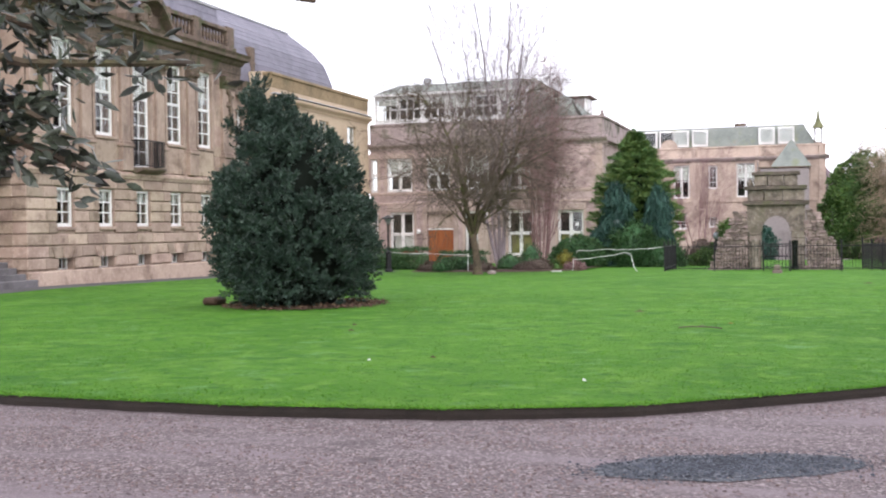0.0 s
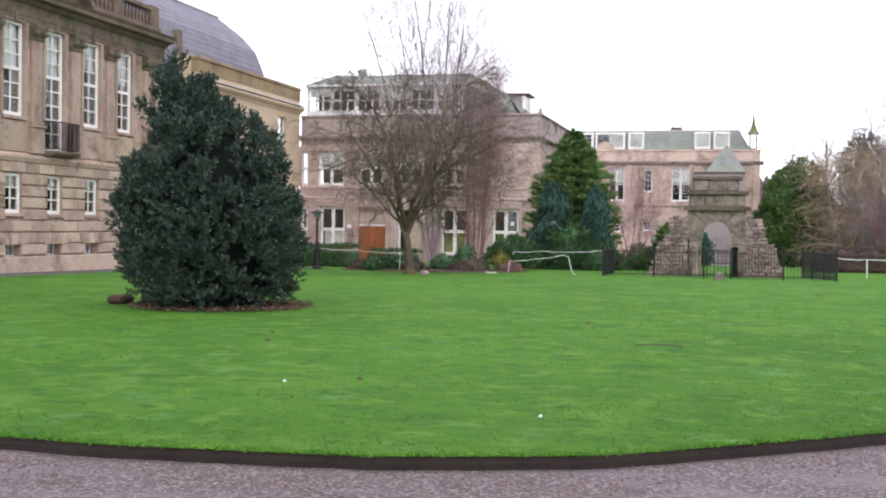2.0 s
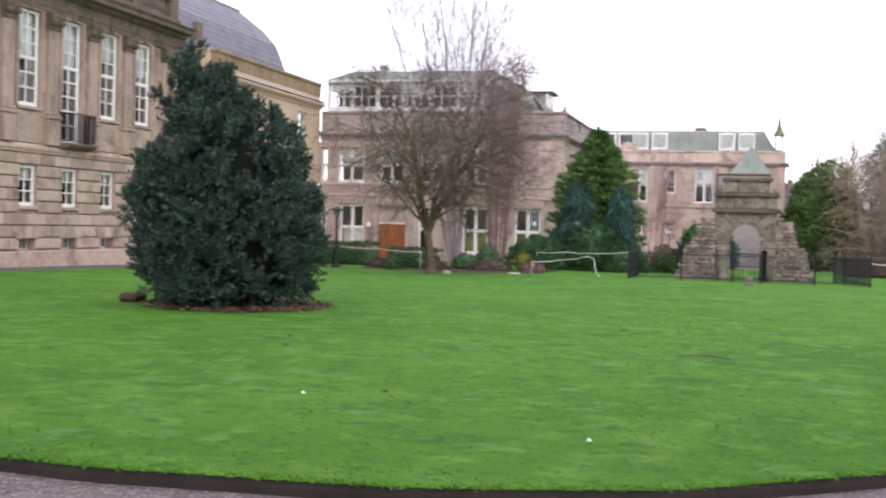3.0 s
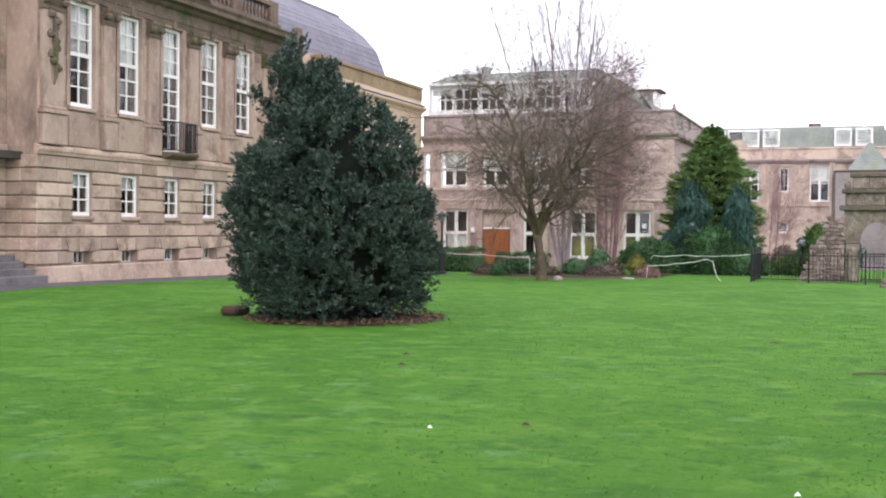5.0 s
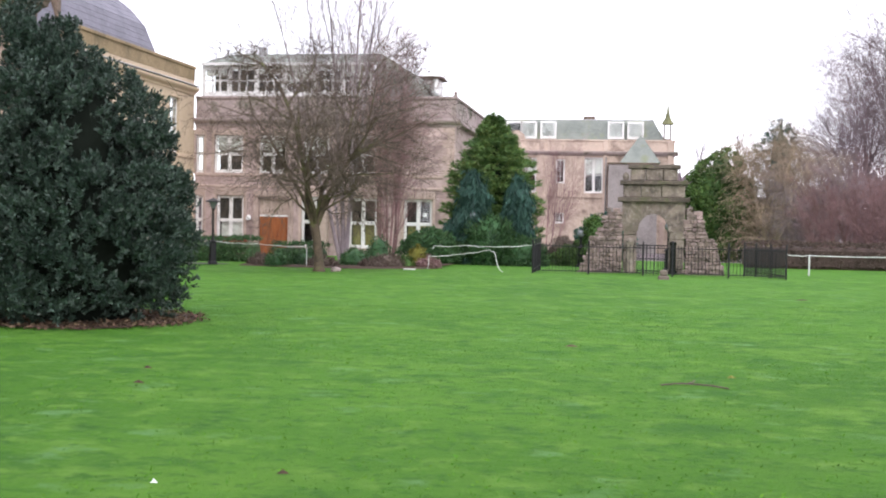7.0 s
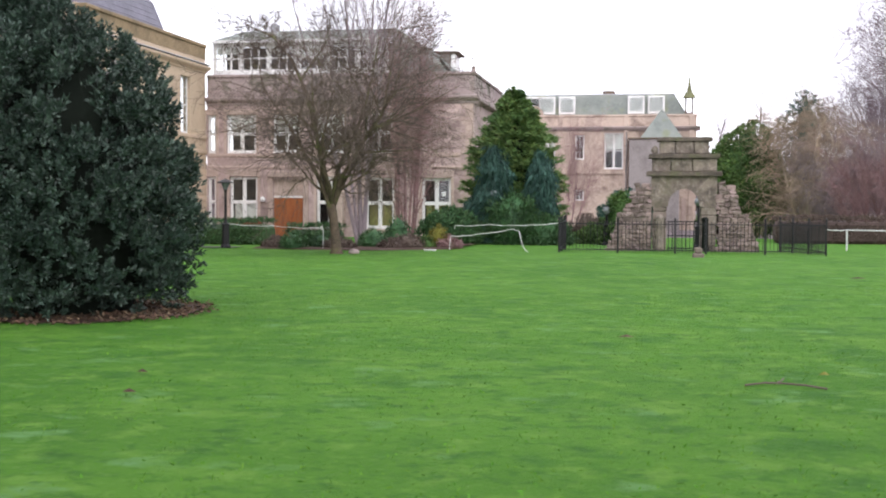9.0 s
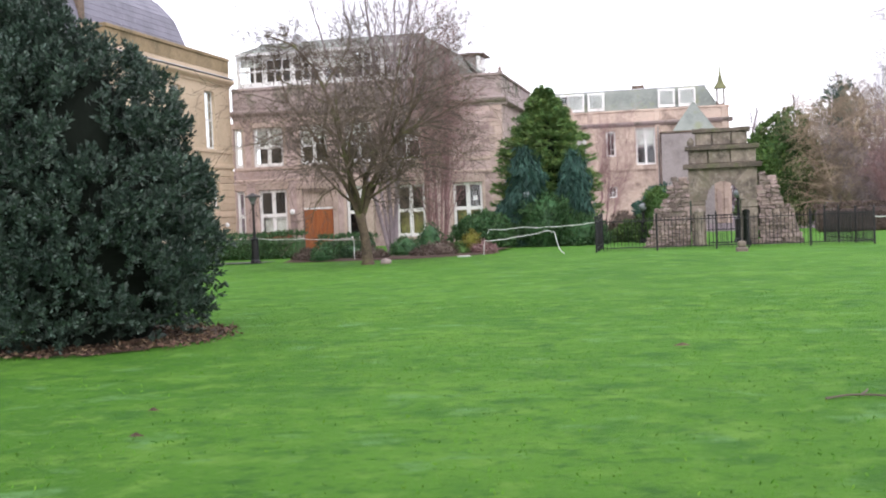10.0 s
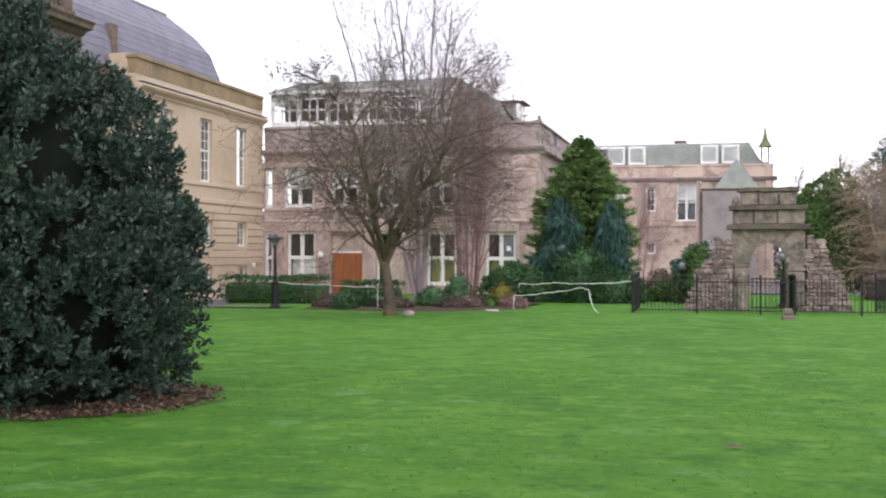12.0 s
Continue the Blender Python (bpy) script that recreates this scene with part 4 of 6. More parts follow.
part("cornice", Geo().extrude([(0, 7.1), (0.1, 7.12), (0.3, 7.3), (0.35, 7.45), (0, 7.5)], F0, F1 + 0.3), PARAPET, far)
part("string_course", Geo().box(F0, F1, -0.12, 0.001, 3.55, 3.8, 0.03), FAR_STONE, far)
part("parapet", Geo().box(F0, F1, 0.0, 0.4, 7.4, 8.3).box(F0, F1 + 0.08, -0.08, 0.46, 8.302, 8.46, 0.03), FAR_STONE, far)
for p in (-3.2, 1.6, 7.0, 12.3):
    part("pilaster", Geo().box(p - 0.2, p + 0.2, -0.14, 0.001, -1.2, 8.3, 0.02), FAR_STONE, far)
part("downpipe", Geo().tube([(7.05, -0.2, 0), (7.05, -0.2, 7.0)], 0.06, 6), RENDER_GREY, far)
g = Geo()
for k in range(9):
    t0, t1 = math.pi * k / 9, math.pi * (k + 1) / 9
    g.add([(-1.55 + 0.75 * math.cos(t), y, 8.46 + 0.75 * math.sin(t)) for t in (t0, t1) for y in (-0.05, 0.3)] + [(-1.55, -0.05, 8.46), (-1.55, 0.3, 8.46)],
          [(0, 1, 3, 2), (0, 2, 4), (1, 5, 3)])
part("round_gablet", g, FAR_STONE, far).location = (1.0, 0, 0)
slate_roof(far, [((F0, 0.6, 8.3), (12.0, 0.6, 8.3), (10.9, 1.2, 10.2), (F0, 1.2, 10.2)), ((12.0, 0.6, 8.3), (12.0, 9, 8.3), (10.9, 9, 10.2), (10.9, 1.2, 10.2))], material=GREEN_SLATE)
# Unseen dark wall and floors added so no sky shows through the windows.
part("inner_wall", Geo().box(F0, F1 - 0.5, 3.0, 3.2, -1.2, 8.0).box(F0, F1 - 0.5, 0.51, 3.0, 3.2, 3.6).box(F0, F1 - 0.5, 0.51, 3.0, 7.8, 8.0), DIM, far)
part("roof_deck", Geo().box(F0, 10.95, 1.2, 9, 10.1, 10.27, 0.02), LEAD, far)
part("roof_box", Geo().box(5.0, 6.0, 2.0, 3.0, 10.27, 10.6, 0.03), DARK_STONE, far)
for a in (-4.2, -2.9, -1.36, -0.13, 1.53, 7.22, 8.86):
    dm = part("dormer", Geo().box(a - 0.1, a + 1.26, 0.45, 1.6, 8.55, 10.02, 0.02), WHITE, far, "white painted dormer")
    part("dormer_window", Geo().box(a + 0.06, a + 1.1, 0.435, 0.449, 8.75, 9.86), GLASS, dm)
    # cream blind in the right-hand dormers; the others get room darkness as colour
    part("dormer_backing", Geo().box(a + 0.06, a + 1.1, 0.4492, 0.4498, 8.75, 9.86), CREAM_SHEET if a > -1 else DIM, dm)
# bellcote on the corner
bell = part("bellcote", Geo().box(11.75, 12.4, 0.2, 0.8, 8.46, 8.6, 0.02).box(11.75, 11.87, 0.2, 0.32, 8.6, 9.8).box(12.28, 12.4, 0.2, 0.32, 8.6, 9.8)
            .box(11.75, 11.87, 0.68, 0.8, 8.6, 9.8).box(12.28, 12.4, 0.68, 0.8, 8.6, 9.8), GATE_STONE, far, "small open stone bellcote with a mossy spire")
part("spire", Geo().lathe([(0.55, 9.8), (0.5, 9.9), (0.25, 10.3), (0.12, 10.8), (0.04, 11.5), (0.001, 11.7)], 12.08, 0.5, 8), LICHEN, bell, "green lichen-covered spire")
# grey harled stair block with a pyramid roof
part("stair_block", Geo().box(7.3, 11.3, -2.2, -0.001, -1.2, 6.3, 0.03), RENDER_GREY, far, "grey harled stair block")
part("stair_block_coping", Geo().box(7.2, 11.4, -2.3, -0.002, 6.302, 6.45, 0.03), DARK_STONE, far)
slate_roof(far, [((8.2, -2.3, 6.45), (11.5, -2.3, 6.45), (9.95, -0.9, 8.75), (9.8, -0.9, 8.75)), ((8.2, -0.1, 6.45), (8.2, -2.3, 6.45), (9.8, -0.9, 8.75), (9.8, -0.85, 8.75)),
                 ((11.5, -2.3, 6.45), (11.5, -0.1, 6.45), (9.95, -0.85, 8.75), (9.95, -0.9, 8.75))], material=GREEN_SLATE)
for u in (11.55, 12.15):
    part("blind_niche", Geo().box(u, u + 0.35, -0.05, 0.001, -0.6, 1.6, 0.05), PINK_TRIM, far)


# ---------- plants: helpers ----------
def quads_mesh(name, verts, material):
    """A mesh of loose four-cornered leaves from an array (n, 4, 3)."""
    n = len(verts)
    me = bpy.data.meshes.new(name)
    me.vertices.add(n * 4)
    me.vertices.foreach_set("co", np.ascontiguousarray(verts, dtype=np.float32).ravel())
    me.loops.add(n * 4)
    me.loops.foreach_set("vertex_index", np.arange(n * 4, dtype=np.int32))
    me.polygons.add(n)
    me.polygons.foreach_set("loop_start", np.arange(0, n * 4, 4, dtype=np.int32))
    me.polygons.foreach_set("loop_total", np.full(n, 4, dtype=np.int32))
    me.materials.append(material)
    me.update(calc_edges=True)
    return me


def unit(a):
    return a / np.maximum(np.linalg.norm(a, axis=1, keepdims=True), 1e-6)


def leaves(points, heads, length, width, rs, spread=0.6, jitter=0.3):
    """Leaf blades growing from points along heads, scattered by spread."""
    n = len(points)
    d = unit(heads + rs.normal(0, spread, (n, 3)))
    side = unit(np.cross(d, rs.normal(0, 1, (n, 3))))
    up = np.cross(side, d)
    ln = (length * (1 + rs.uniform(-jitter, jitter, n)))[:, None]
    wd = (width * (1 + rs.uniform(-jitter, jitter, n)))[:, None]
    v = np.empty((n, 4, 3))
    v[:, 0] = points
    v[:, 1] = points + d * ln * 0.5 + side * wd * 0.5
    v[:, 2] = points + d * ln + up * ln * rs.uniform(-0.15, 0.15, (n, 1))
    v[:, 3] = points + d * ln * 0.5 - side * wd * 0.5
    return v


def lumps(p, amount, scale, seed):
    return np.array([noise.noise(Vector((x * scale + seed, y * scale, z * scale))) * amount for x, y, z in p])


def blob_points(profile, n, rs, rough=0.15, scale=1.4, depth=0.3, seed=0.0, flat=1.0):
    """Points near the skin of a crown given by (height, radius, shift in x) rings, with outward headings."""
    zs, rr, sh = [np.array(c, dtype=float) for c in zip(*profile)]
    w = np.maximum(rr, 0.15)
    fine = np.linspace(zs[0], zs[-1], 400)
    dens = np.interp(fine, zs, w)
    z = rs.choice(fine, n, p=dens / dens.sum()) + rs.uniform(-0.5, 0.5, n) * (zs[-1] - zs[0]) / 400
    a = rs.uniform(0, 2 * np.pi, n)
    r = np.interp(z, zs, rr)
    slope = np.interp(z + 0.05, zs, rr) - np.interp(z - 0.05, zs, rr)
    head = unit(np.stack([np.cos(a), np.sin(a), -slope / 0.1], 1))
    skin = np.stack([np.cos(a) * r, np.sin(a) * r, z], 1)
    r = r + lumps(skin, rough * 2, scale, seed) + lumps(skin, rough, scale * 2.7, seed + 5) - depth * rs.uniform(0, 1, n) ** 2
    p = np.stack([np.cos(a) * r + np.interp(z, zs, sh), np.sin(a) * r * flat, z], 1)
    return p, head


def core_mesh(name, profile, shrink, material, seed=0.0, rough=0.1):
    zs, rr, sh = [np.array(c, dtype=float) for c in zip(*profile)]
    g = Geo()
    n, m = 16, 20
    for j in range(n + 1):
        z = zs[0] + (zs[-1] - zs[0]) * j / n * 0.97
        for k in range(m):
            a = 2 * math.pi * k / m
            r = max(float(np.interp(z, zs, rr)) - shrink, 0.03)
            r *= 1 + rough * noise.noise(Vector((math.cos(a) * 2 + seed, math.sin(a) * 2, z * 1.3)))
            g.v.append((math.cos(a) * r + float(np.interp(z, zs, sh)), math.sin(a) * r, z))
    for j in range(n):
        g.f += [(j * m + k, j * m + (k + 1) % m, (j + 1) * m + (k + 1) % m, (j + 1) * m + k) for k in range(m)]
    g.f.append(tuple(range(n * m, n * m + m)))
    return g.mesh(name, material)


def bush(name, x, y, profile, count, material, label, category="shrub", size=(0.1, 0.05), seed=1, spread=0.7, per=6, group="", rough=0.12, stem=True, rise=0.35, core=None, scale=1.4):
    rs = np.random.RandomState(seed)
    z0 = ground_z(x, y)
    b = thing(name, pose(x, y, z0), label, category, group)
    p, h = blob_points(profile, count, rs, rough, scale, 0.28 if profile[-1][0] > 1.5 else 0.1, seed * 3.1)
    p[:, 2] = np.maximum(p[:, 2], 0.03)
    h[:, 2] += rise
    pts, hd = np.repeat(p, per, 0), np.repeat(unit(h), per, 0)
    pts = pts + rs.normal(0, size[0] * 0.35, pts.shape)
    pts[:, 2] = np.maximum(pts[:, 2], 0.01)
    part("crown", quads_mesh("crown", leaves(pts, hd, size[0], size[1], rs, spread), material), None, b)
    part("inner_foliage", core_mesh("inner_foliage", profile, core if core is not None else max(r for _, r, _ in profile) * 0.16, material, seed), None, b)
    if stem:
        top = profile[-1][0]
        part("trunk", Geo().tube([(0, 0, -0.1), (0.02, 0, top * 0.3), (profile[-1][2] * 0.6, 0, top * 0.75)], [0.05 + top * 0.02, 0.04 + top * 0.014, 0.02], 7), BARK, b)
    return b


def grow(branches, twigs, p, d, length, radius, level, rng, cfg):
    """One limb and all that grows from it."""
    steps = 5 if level < 2 else 4
    pts, rad = [p.copy()], [radius]
    q, v = p.copy(), d.normalized()
    for i in range(steps):
        wob = cfg["wander"] * (0.6 if level == 0 else 1.0)
        v = (v + Vector((rng.gauss(0, wob), rng.gauss(0, wob), rng.gauss(0, wob) + cfg["lift"][min(level, len(cfg["lift"]) - 1)]))).normalized()
        q = q + v * (length / steps)
        pts.append(q.copy())
        rad.append(max(radius * (1 - (i + 1) / steps * cfg["taper"]), 0.0045))
    (branches if level < cfg["split"] else twigs).tube(pts, rad, 7 if level == 0 else 5 if level < cfg["split"] else 3)
    if level >= cfg["levels"]:
        return
    kids = cfg["kids"][level]
    for k in range(kids):
        t = (cfg["from"][level] + (1 - cfg["from"][level]) * (k + rng.random() * 0.8) / kids)
        i = min(int(t * steps), steps - 1)
        f = t * steps - i
        at = pts[i].lerp(pts[i + 1], min(max(f, 0), 1))
        axis = (pts[i + 1] - pts[i]).normalized()
        side = axis.orthogonal().normalized()
        side.rotate(Matrix.Rotation(k * 2.4 + rng.uniform(-0.6, 0.6), 3, axis))
        ang = radians(rng.uniform(*cfg["angle"][level]))
        grow(branches, twigs, at, axis * math.cos(ang) + side * math.sin(ang), length * rng.uniform(*cfg["shorter"][level]),
             max(rad[i] * cfg["thin"], 0.006), level + 1, rng, cfg)


def bare_tree(name, x, y, limbs, cfg, label, bark, twig, seed, group="", arching=()):
    rng = random.Random(seed)
    t = thing(name, pose(x, y, ground_z(x, y)), label, "tree", group)
    br, tw = Geo(), Geo()
    for p, d, ln, r in limbs:
        grow(br, tw, Vector(p), Vector(d), ln, r, cfg.get("start", 0), rng, cfg)
    for pts, radii in arching:
        br.tube(pts, radii, 7)
    trunk = cfg.get("trunk")
    if trunk:
        part("trunk", Geo().tube([Vector(p) for p, _ in trunk], [r for _, r in trunk], 10), bark, t, smooth=True)
    part("branchwork", br, bark, t)
    part("crown", tw, twig, t, "fine leafless twigs")
    return t


# ---------- the big holly on the lawn ----------
HOLLY = [(0.0, 1.36, 0.07), (0.3, 1.52, 0.04), (0.6, 1.64, -0.01), (1.1, 1.72, -0.03), (1.65, 1.72, -0.1), (2.18, 1.61, -0.09), (2.6, 1.48, -0.08),
         (2.91, 1.3, 0.04), (3.23, 1.22, -0.1), (3.65, 0.91, -0.38), (4.0, 0.65, -0.5), (4.3, 0.39, -0.64), (4.55, 0.15, -0.7)]
g = Geo()
for k in range(48):
    a = 2 * math.pi * k / 48
    r = 1 + 0.16 * noise.noise(Vector((math.cos(a) * 2, math.sin(a) * 2, 1))) + 0.16 * noise.noise(Vector((math.cos(a) * 9, math.sin(a) * 9, 4)))
    g.v.append((1.06 + 1.56 * r * math.cos(a), 21.72 + 1.55 * r * math.sin(a), 0.014))
g.v.append((1.06, 21.72, 0.05))
g.f = [(k, (k + 1) % 48, 48) for k in range(48)]
tagged(part("planting_bed", g, MULCH), "brown leaf mulch under the holly", "bed", kind="structure")
rs = np.random.RandomState(12)
n = 2600
a, r = rs.uniform(0, 2 * np.pi, n), rs.uniform(0.5, 1.12, n)
p = np.stack([1.06 + 1.56 * r * np.cos(a), 21.72 + 1.55 * r * np.sin(a), rs.uniform(0.015, 0.05, n)], 1)
tagged(part("fallen_leaves", quads_mesh("fallen_leaves", leaves(p, rs.normal(0, 1, (n, 3)) * [1, 1, 0.25], 0.07, 0.03, rs, 0.2), LITTER), None), "dry brown leaves fallen round the holly", "leaves", kind="stuff")
holly = thing("holly_bush", pose(0.925, 21.57, 0, 0, 0, 25), "large dense dark green holly growing in the lawn", "bush")


def leafy_shoots(profile, clumps, shoots, per, seed, radius, length, leaf):
    """Rounded clumps over a crown; each clump is a fan of upright-curving shoots with whorls of pointed leaves."""
    rs = np.random.RandomState(seed)
    p, h = blob_points(profile, clumps, rs, 0.13, 1.25, 0.22, 9.0)
    r = np.repeat(rs.uniform(0.55, 1.0, (clumps, 1)) * radius, shoots, 0)
    p, h = np.repeat(p - h * radius * 0.8, shoots, 0), np.repeat(h, shoots, 0)
    d = unit(h * 0.75 + rs.normal(0, 0.5, p.shape) + np.array([0, 0, 0.45]))
    p = p + d * r
    d = unit(d + np.array([0, 0, 0.55]))
    ln = rs.uniform(0.5, 1.0, (len(p), 1)) * length
    p, d, ln = np.repeat(p, per, 0), np.repeat(d, per, 0), np.repeat(ln, per, 0)
    t = rs.uniform(0.0, 1.0, (len(p), 1))
    at = p + d * ln * (t - 0.25) + rs.normal(0, 0.012, p.shape)
    at[:, 2] = np.maximum(at[:, 2], 0.05)
    out = unit(np.cross(d, rs.normal(0, 1, p.shape)))
    head = unit(d * (0.35 + 0.75 * t) + out * (1.0 - 0.55 * t))
    return leaves(at, head, leaf[0], leaf[1], rs, 0.18)


shoots = np.concatenate([leafy_shoots(HOLLY, 430, 9, 32, 3, 0.30, 0.24, (0.064, 0.027)),
                         leafy_shoots([(z, max(r - 0.36, 0.05), x) for z, r, x in HOLLY[:-1]], 260, 6, 20, 4, 0.25, 0.24, (0.08, 0.038))])
part("crown", quads_mesh("crown", shoots, HOLLY_LEAF), None, holly)
# near-black core: the shade between the clumps is put into its colour
part("inner_foliage", core_mesh("inner_foliage", HOLLY, 0.66, SHADE_AND_SOOT, 3.0, 0.2), None, holly)
part("trunk", Geo().tube([(-0.3, 0, -0.1), (-0.3, 0, 1.5), (-0.6, 0, 3.6)], [0.14, 0.1, 0.03], 8), BARK, holly)
tagged(part("bed_log", Geo().box(-1.15, -0.8, 21.3, 21.8, 0.0, 0.16, 0.05), MULCH), "short weathered log at the edge of the bed", "log")

# ---------- bare trees in front of the pink block ----------
CHERRY = dict(levels=4, split=3, kids=(7, 9, 9, 7), angle=((28, 55), (30, 68), (25, 70), (20, 65)), shorter=((0.5, 0.72), (0.38, 0.62), (0.36, 0.6), (0.4, 0.7)),
              thin=0.55, taper=0.76, wander=0.21, lift=(0.03, 0.02, -0.01, -0.03, -0.03), start=1)
CHERRY["from"] = (0.3, 0.2, 0.15, 0.1)
CHERRY["trunk"] = [((0, 0, -0.1), 0.26), ((0, 0, 0.12), 0.17), ((-0.03, 0, 0.6), 0.14), ((-0.1, 0, 1.1), 0.135), ((-0.17, 0, 1.5), 0.14)]
bare_tree("cherry_tree", -0.78, 41.2, [
    ((-0.17, 0, 1.4), (-0.30, 0.1, 1.0), 5.4, 0.075), ((-0.15, 0, 1.45), (-0.10, -0.1, 1.0), 5.8, 0.08), ((-0.12, 0, 1.45), (0.08, 0.1, 1.0), 5.5, 0.08),
    ((-0.10, 0, 1.4), (0.26, -0.1, 1.0), 4.5, 0.065), ((-0.10, 0, 1.35), (0.6, 0.2, 0.85), 2.6, 0.06), ((-0.20, 0, 1.35), (-0.65, -0.2, 0.8), 4.3, 0.065),
    ((-0.20, 0, 1.7), (-0.9, 0.1, 0.42), 3.3, 0.05), ((-0.20, 0.1, 1.9), (-0.8, 0.5, 0.5), 3.0, 0.045), ((0.0, 0, 1.9), (0.85, -0.1, 0.4), 2.1, 0.045),
    ((-0.17, 0, 1.5), (-0.3, 0.6, 0.9), 4.0, 0.06), ((-0.14, 0, 1.5), (0.3, -0.6, 0.9), 3.8, 0.06), ((-0.14, 0, 1.5), (-0.3, -0.6, 0.9), 3.8, 0.06),
    ((-0.9, 0, 4.8), (-0.7, 0.2, 0.5), 2.0, 0.04), ((-1.4, 0, 5.9), (-0.6, -0.2, 0.7), 1.5, 0.035), ((-2.0, 0, 6.6), (-1.0, 0.1, 0.25), 1.4, 0.03), ((-1.1, 0, 5.3), (0.3, 0.2, 1.0), 1.9, 0.04)],
          CHERRY, "leafless spreading cherry tree with mossy trunk on the lawn", BARK, TWIG, 11,
          arching=[([(-0.17, 0, 1.45), (-0.42, 0, 2.6), (-0.65, 0, 3.7), (-0.9, 0, 4.8), (-1.4, 0, 5.9), (-2.0, 0, 6.6), (-2.8, 0.05, 6.95), (-3.3, 0.1, 6.9)],
                    [0.08, 0.07, 0.062, 0.055, 0.046, 0.036, 0.022, 0.01])])
BIRCH = dict(levels=3, split=1, kids=(13, 8, 5), angle=((14, 34), (16, 42), (20, 50)), shorter=((0.25, 0.5), (0.3, 0.55), (0.35, 0.6)), thin=0.45, taper=0.85, wander=0.06,
             lift=(0.03, 0.05, 0.03, 0.02))
BIRCH["from"] = (0.35, 0.15, 0.1)
bare_tree("birch_tree", -2.3, 50.0, [((0, 0, 0), (-0.19, 0, 1), 11.6, 0.085), ((0.1, 0, 0.3), (-0.04, 0.02, 1), 12.0, 0.09), ((0.2, 0.1, 0.3), (0.08, 0, 1), 11.9, 0.09), ((0.1, 0, 0.3), (0.13, 0.05, 1), 10.4, 0.08),
                                     ((0, 0.1, 0.3), (-0.12, 0.05, 1), 10.5, 0.07)],
          BIRCH, "tall slender leafless birch with pale lilac twigs", BIRCH_TWIG, BIRCH_TWIG, 5)
PLUM = dict(levels=3, split=1, kids=(12, 9, 6), angle=((7, 20), (12, 34), (18, 55)), shorter=((0.3, 0.55), (0.3, 0.55), (0.35, 0.6)), thin=0.5, taper=0.85, wander=0.08, lift=(0.04, 0.02, -0.05, -0.06))
PLUM["from"] = (0.12, 0.1, 0.1)
bare_tree("plum_tree", -1.75, 56.0, [((0.1 * k - 0.25, 0.05 * (k % 3), 0), (0.045 * k - 0.13, 0.04 * ((k % 3) - 1), 1), 8.3 - 0.4 * abs(k - 3), 0.06) for k in range(7)],
          PLUM, "upright leafless plum with dark reddish twigs", RED_TWIG, RED_TWIG, 8)
bare_tree("plum_tree", 2.9, 92.0, [((0.3 * k - 0.6, 0, 0), (0.2 * k - 0.4, 0, 1), 5.5, 0.05) for k in range(5)], PLUM, "small leafless reddish tree by the ashlar building", RED_TWIG, RED_TWIG, 18)

# ---------- conifers and shrubs ----------
rs = np.random.RandomState(21)
conifer = thing("cypress_tree", pose(2.65, 59.0, ground_z(2.65, 59)), "green conical cypress with yellow-green tips", "tree")
prof = [(0.0, 1.9, 0.0), (1.0, 2.2, 0.0), (2.5, 2.15, 0.0), (4.2, 1.9, 0.0), (5.2, 1.45, -0.05), (6.0, 0.82, -0.06), (6.6, 0.36, -0.05), (7.2, 0.03, -0.05)]
zs, rr, _ = zip(*prof)
sprays = []
for k in range(640):
    z, a = 0.3 + 6.5 * rs.uniform() ** 1.0, rs.uniform(0, 2 * np.pi)
    r = np.interp(z, zs, rr) * rs.uniform(0.68, 1.16)
    n = int(36 + 52 * r)
    t = rs.uniform(0.3, 1.0, n) ** 0.8
    away, across = np.array([math.cos(a), math.sin(a), 0.0]), np.array([-math.sin(a), math.cos(a), 0.0])
    off = rs.normal(0, 1, n) * (0.07 + 0.16 * r * (1.05 - t))
    at = away * (t * r)[:, None] + across * off[:, None]
    at[:, 2] = z + 0.22 * r * (1 - t) - 0.16 * r * np.sin(np.pi * t) + rs.normal(0, 0.035, n)
    head = away * 0.8 + across * (np.sign(off) * 0.55)[:, None] + np.array([0, 0, 0.22])
    sprays.append(leaves(np.maximum(at, [-9, -9, 0.05]), head, 0.24, 0.045, rs, 0.35))
top = np.stack([rs.normal(-0.05, 0.05, 160), rs.normal(0, 0.05, 160), rs.uniform(6.2, 6.95, 160)], 1)
sprays.append(leaves(top, np.tile([0, 0, 1.0], (160, 1)), 0.2, 0.045, rs, 0.45))
part("crown", quads_mesh("crown", np.concatenate(sprays), CONIFER_LEAF), None, conifer)
# core coloured near-black, painting the cypress's inner shade
part("inner_foliage", core_mesh("inner_foliage", prof, 0.8, SHADE_AND_SOOT, 2.0, 0.25), None, conifer)
part("trunk", Geo().tube([(0, 0, -0.1), (0, 0, 3), (-0.05, 0, 6.5)], [0.16, 0.1, 0.03], 8), BARK, conifer)


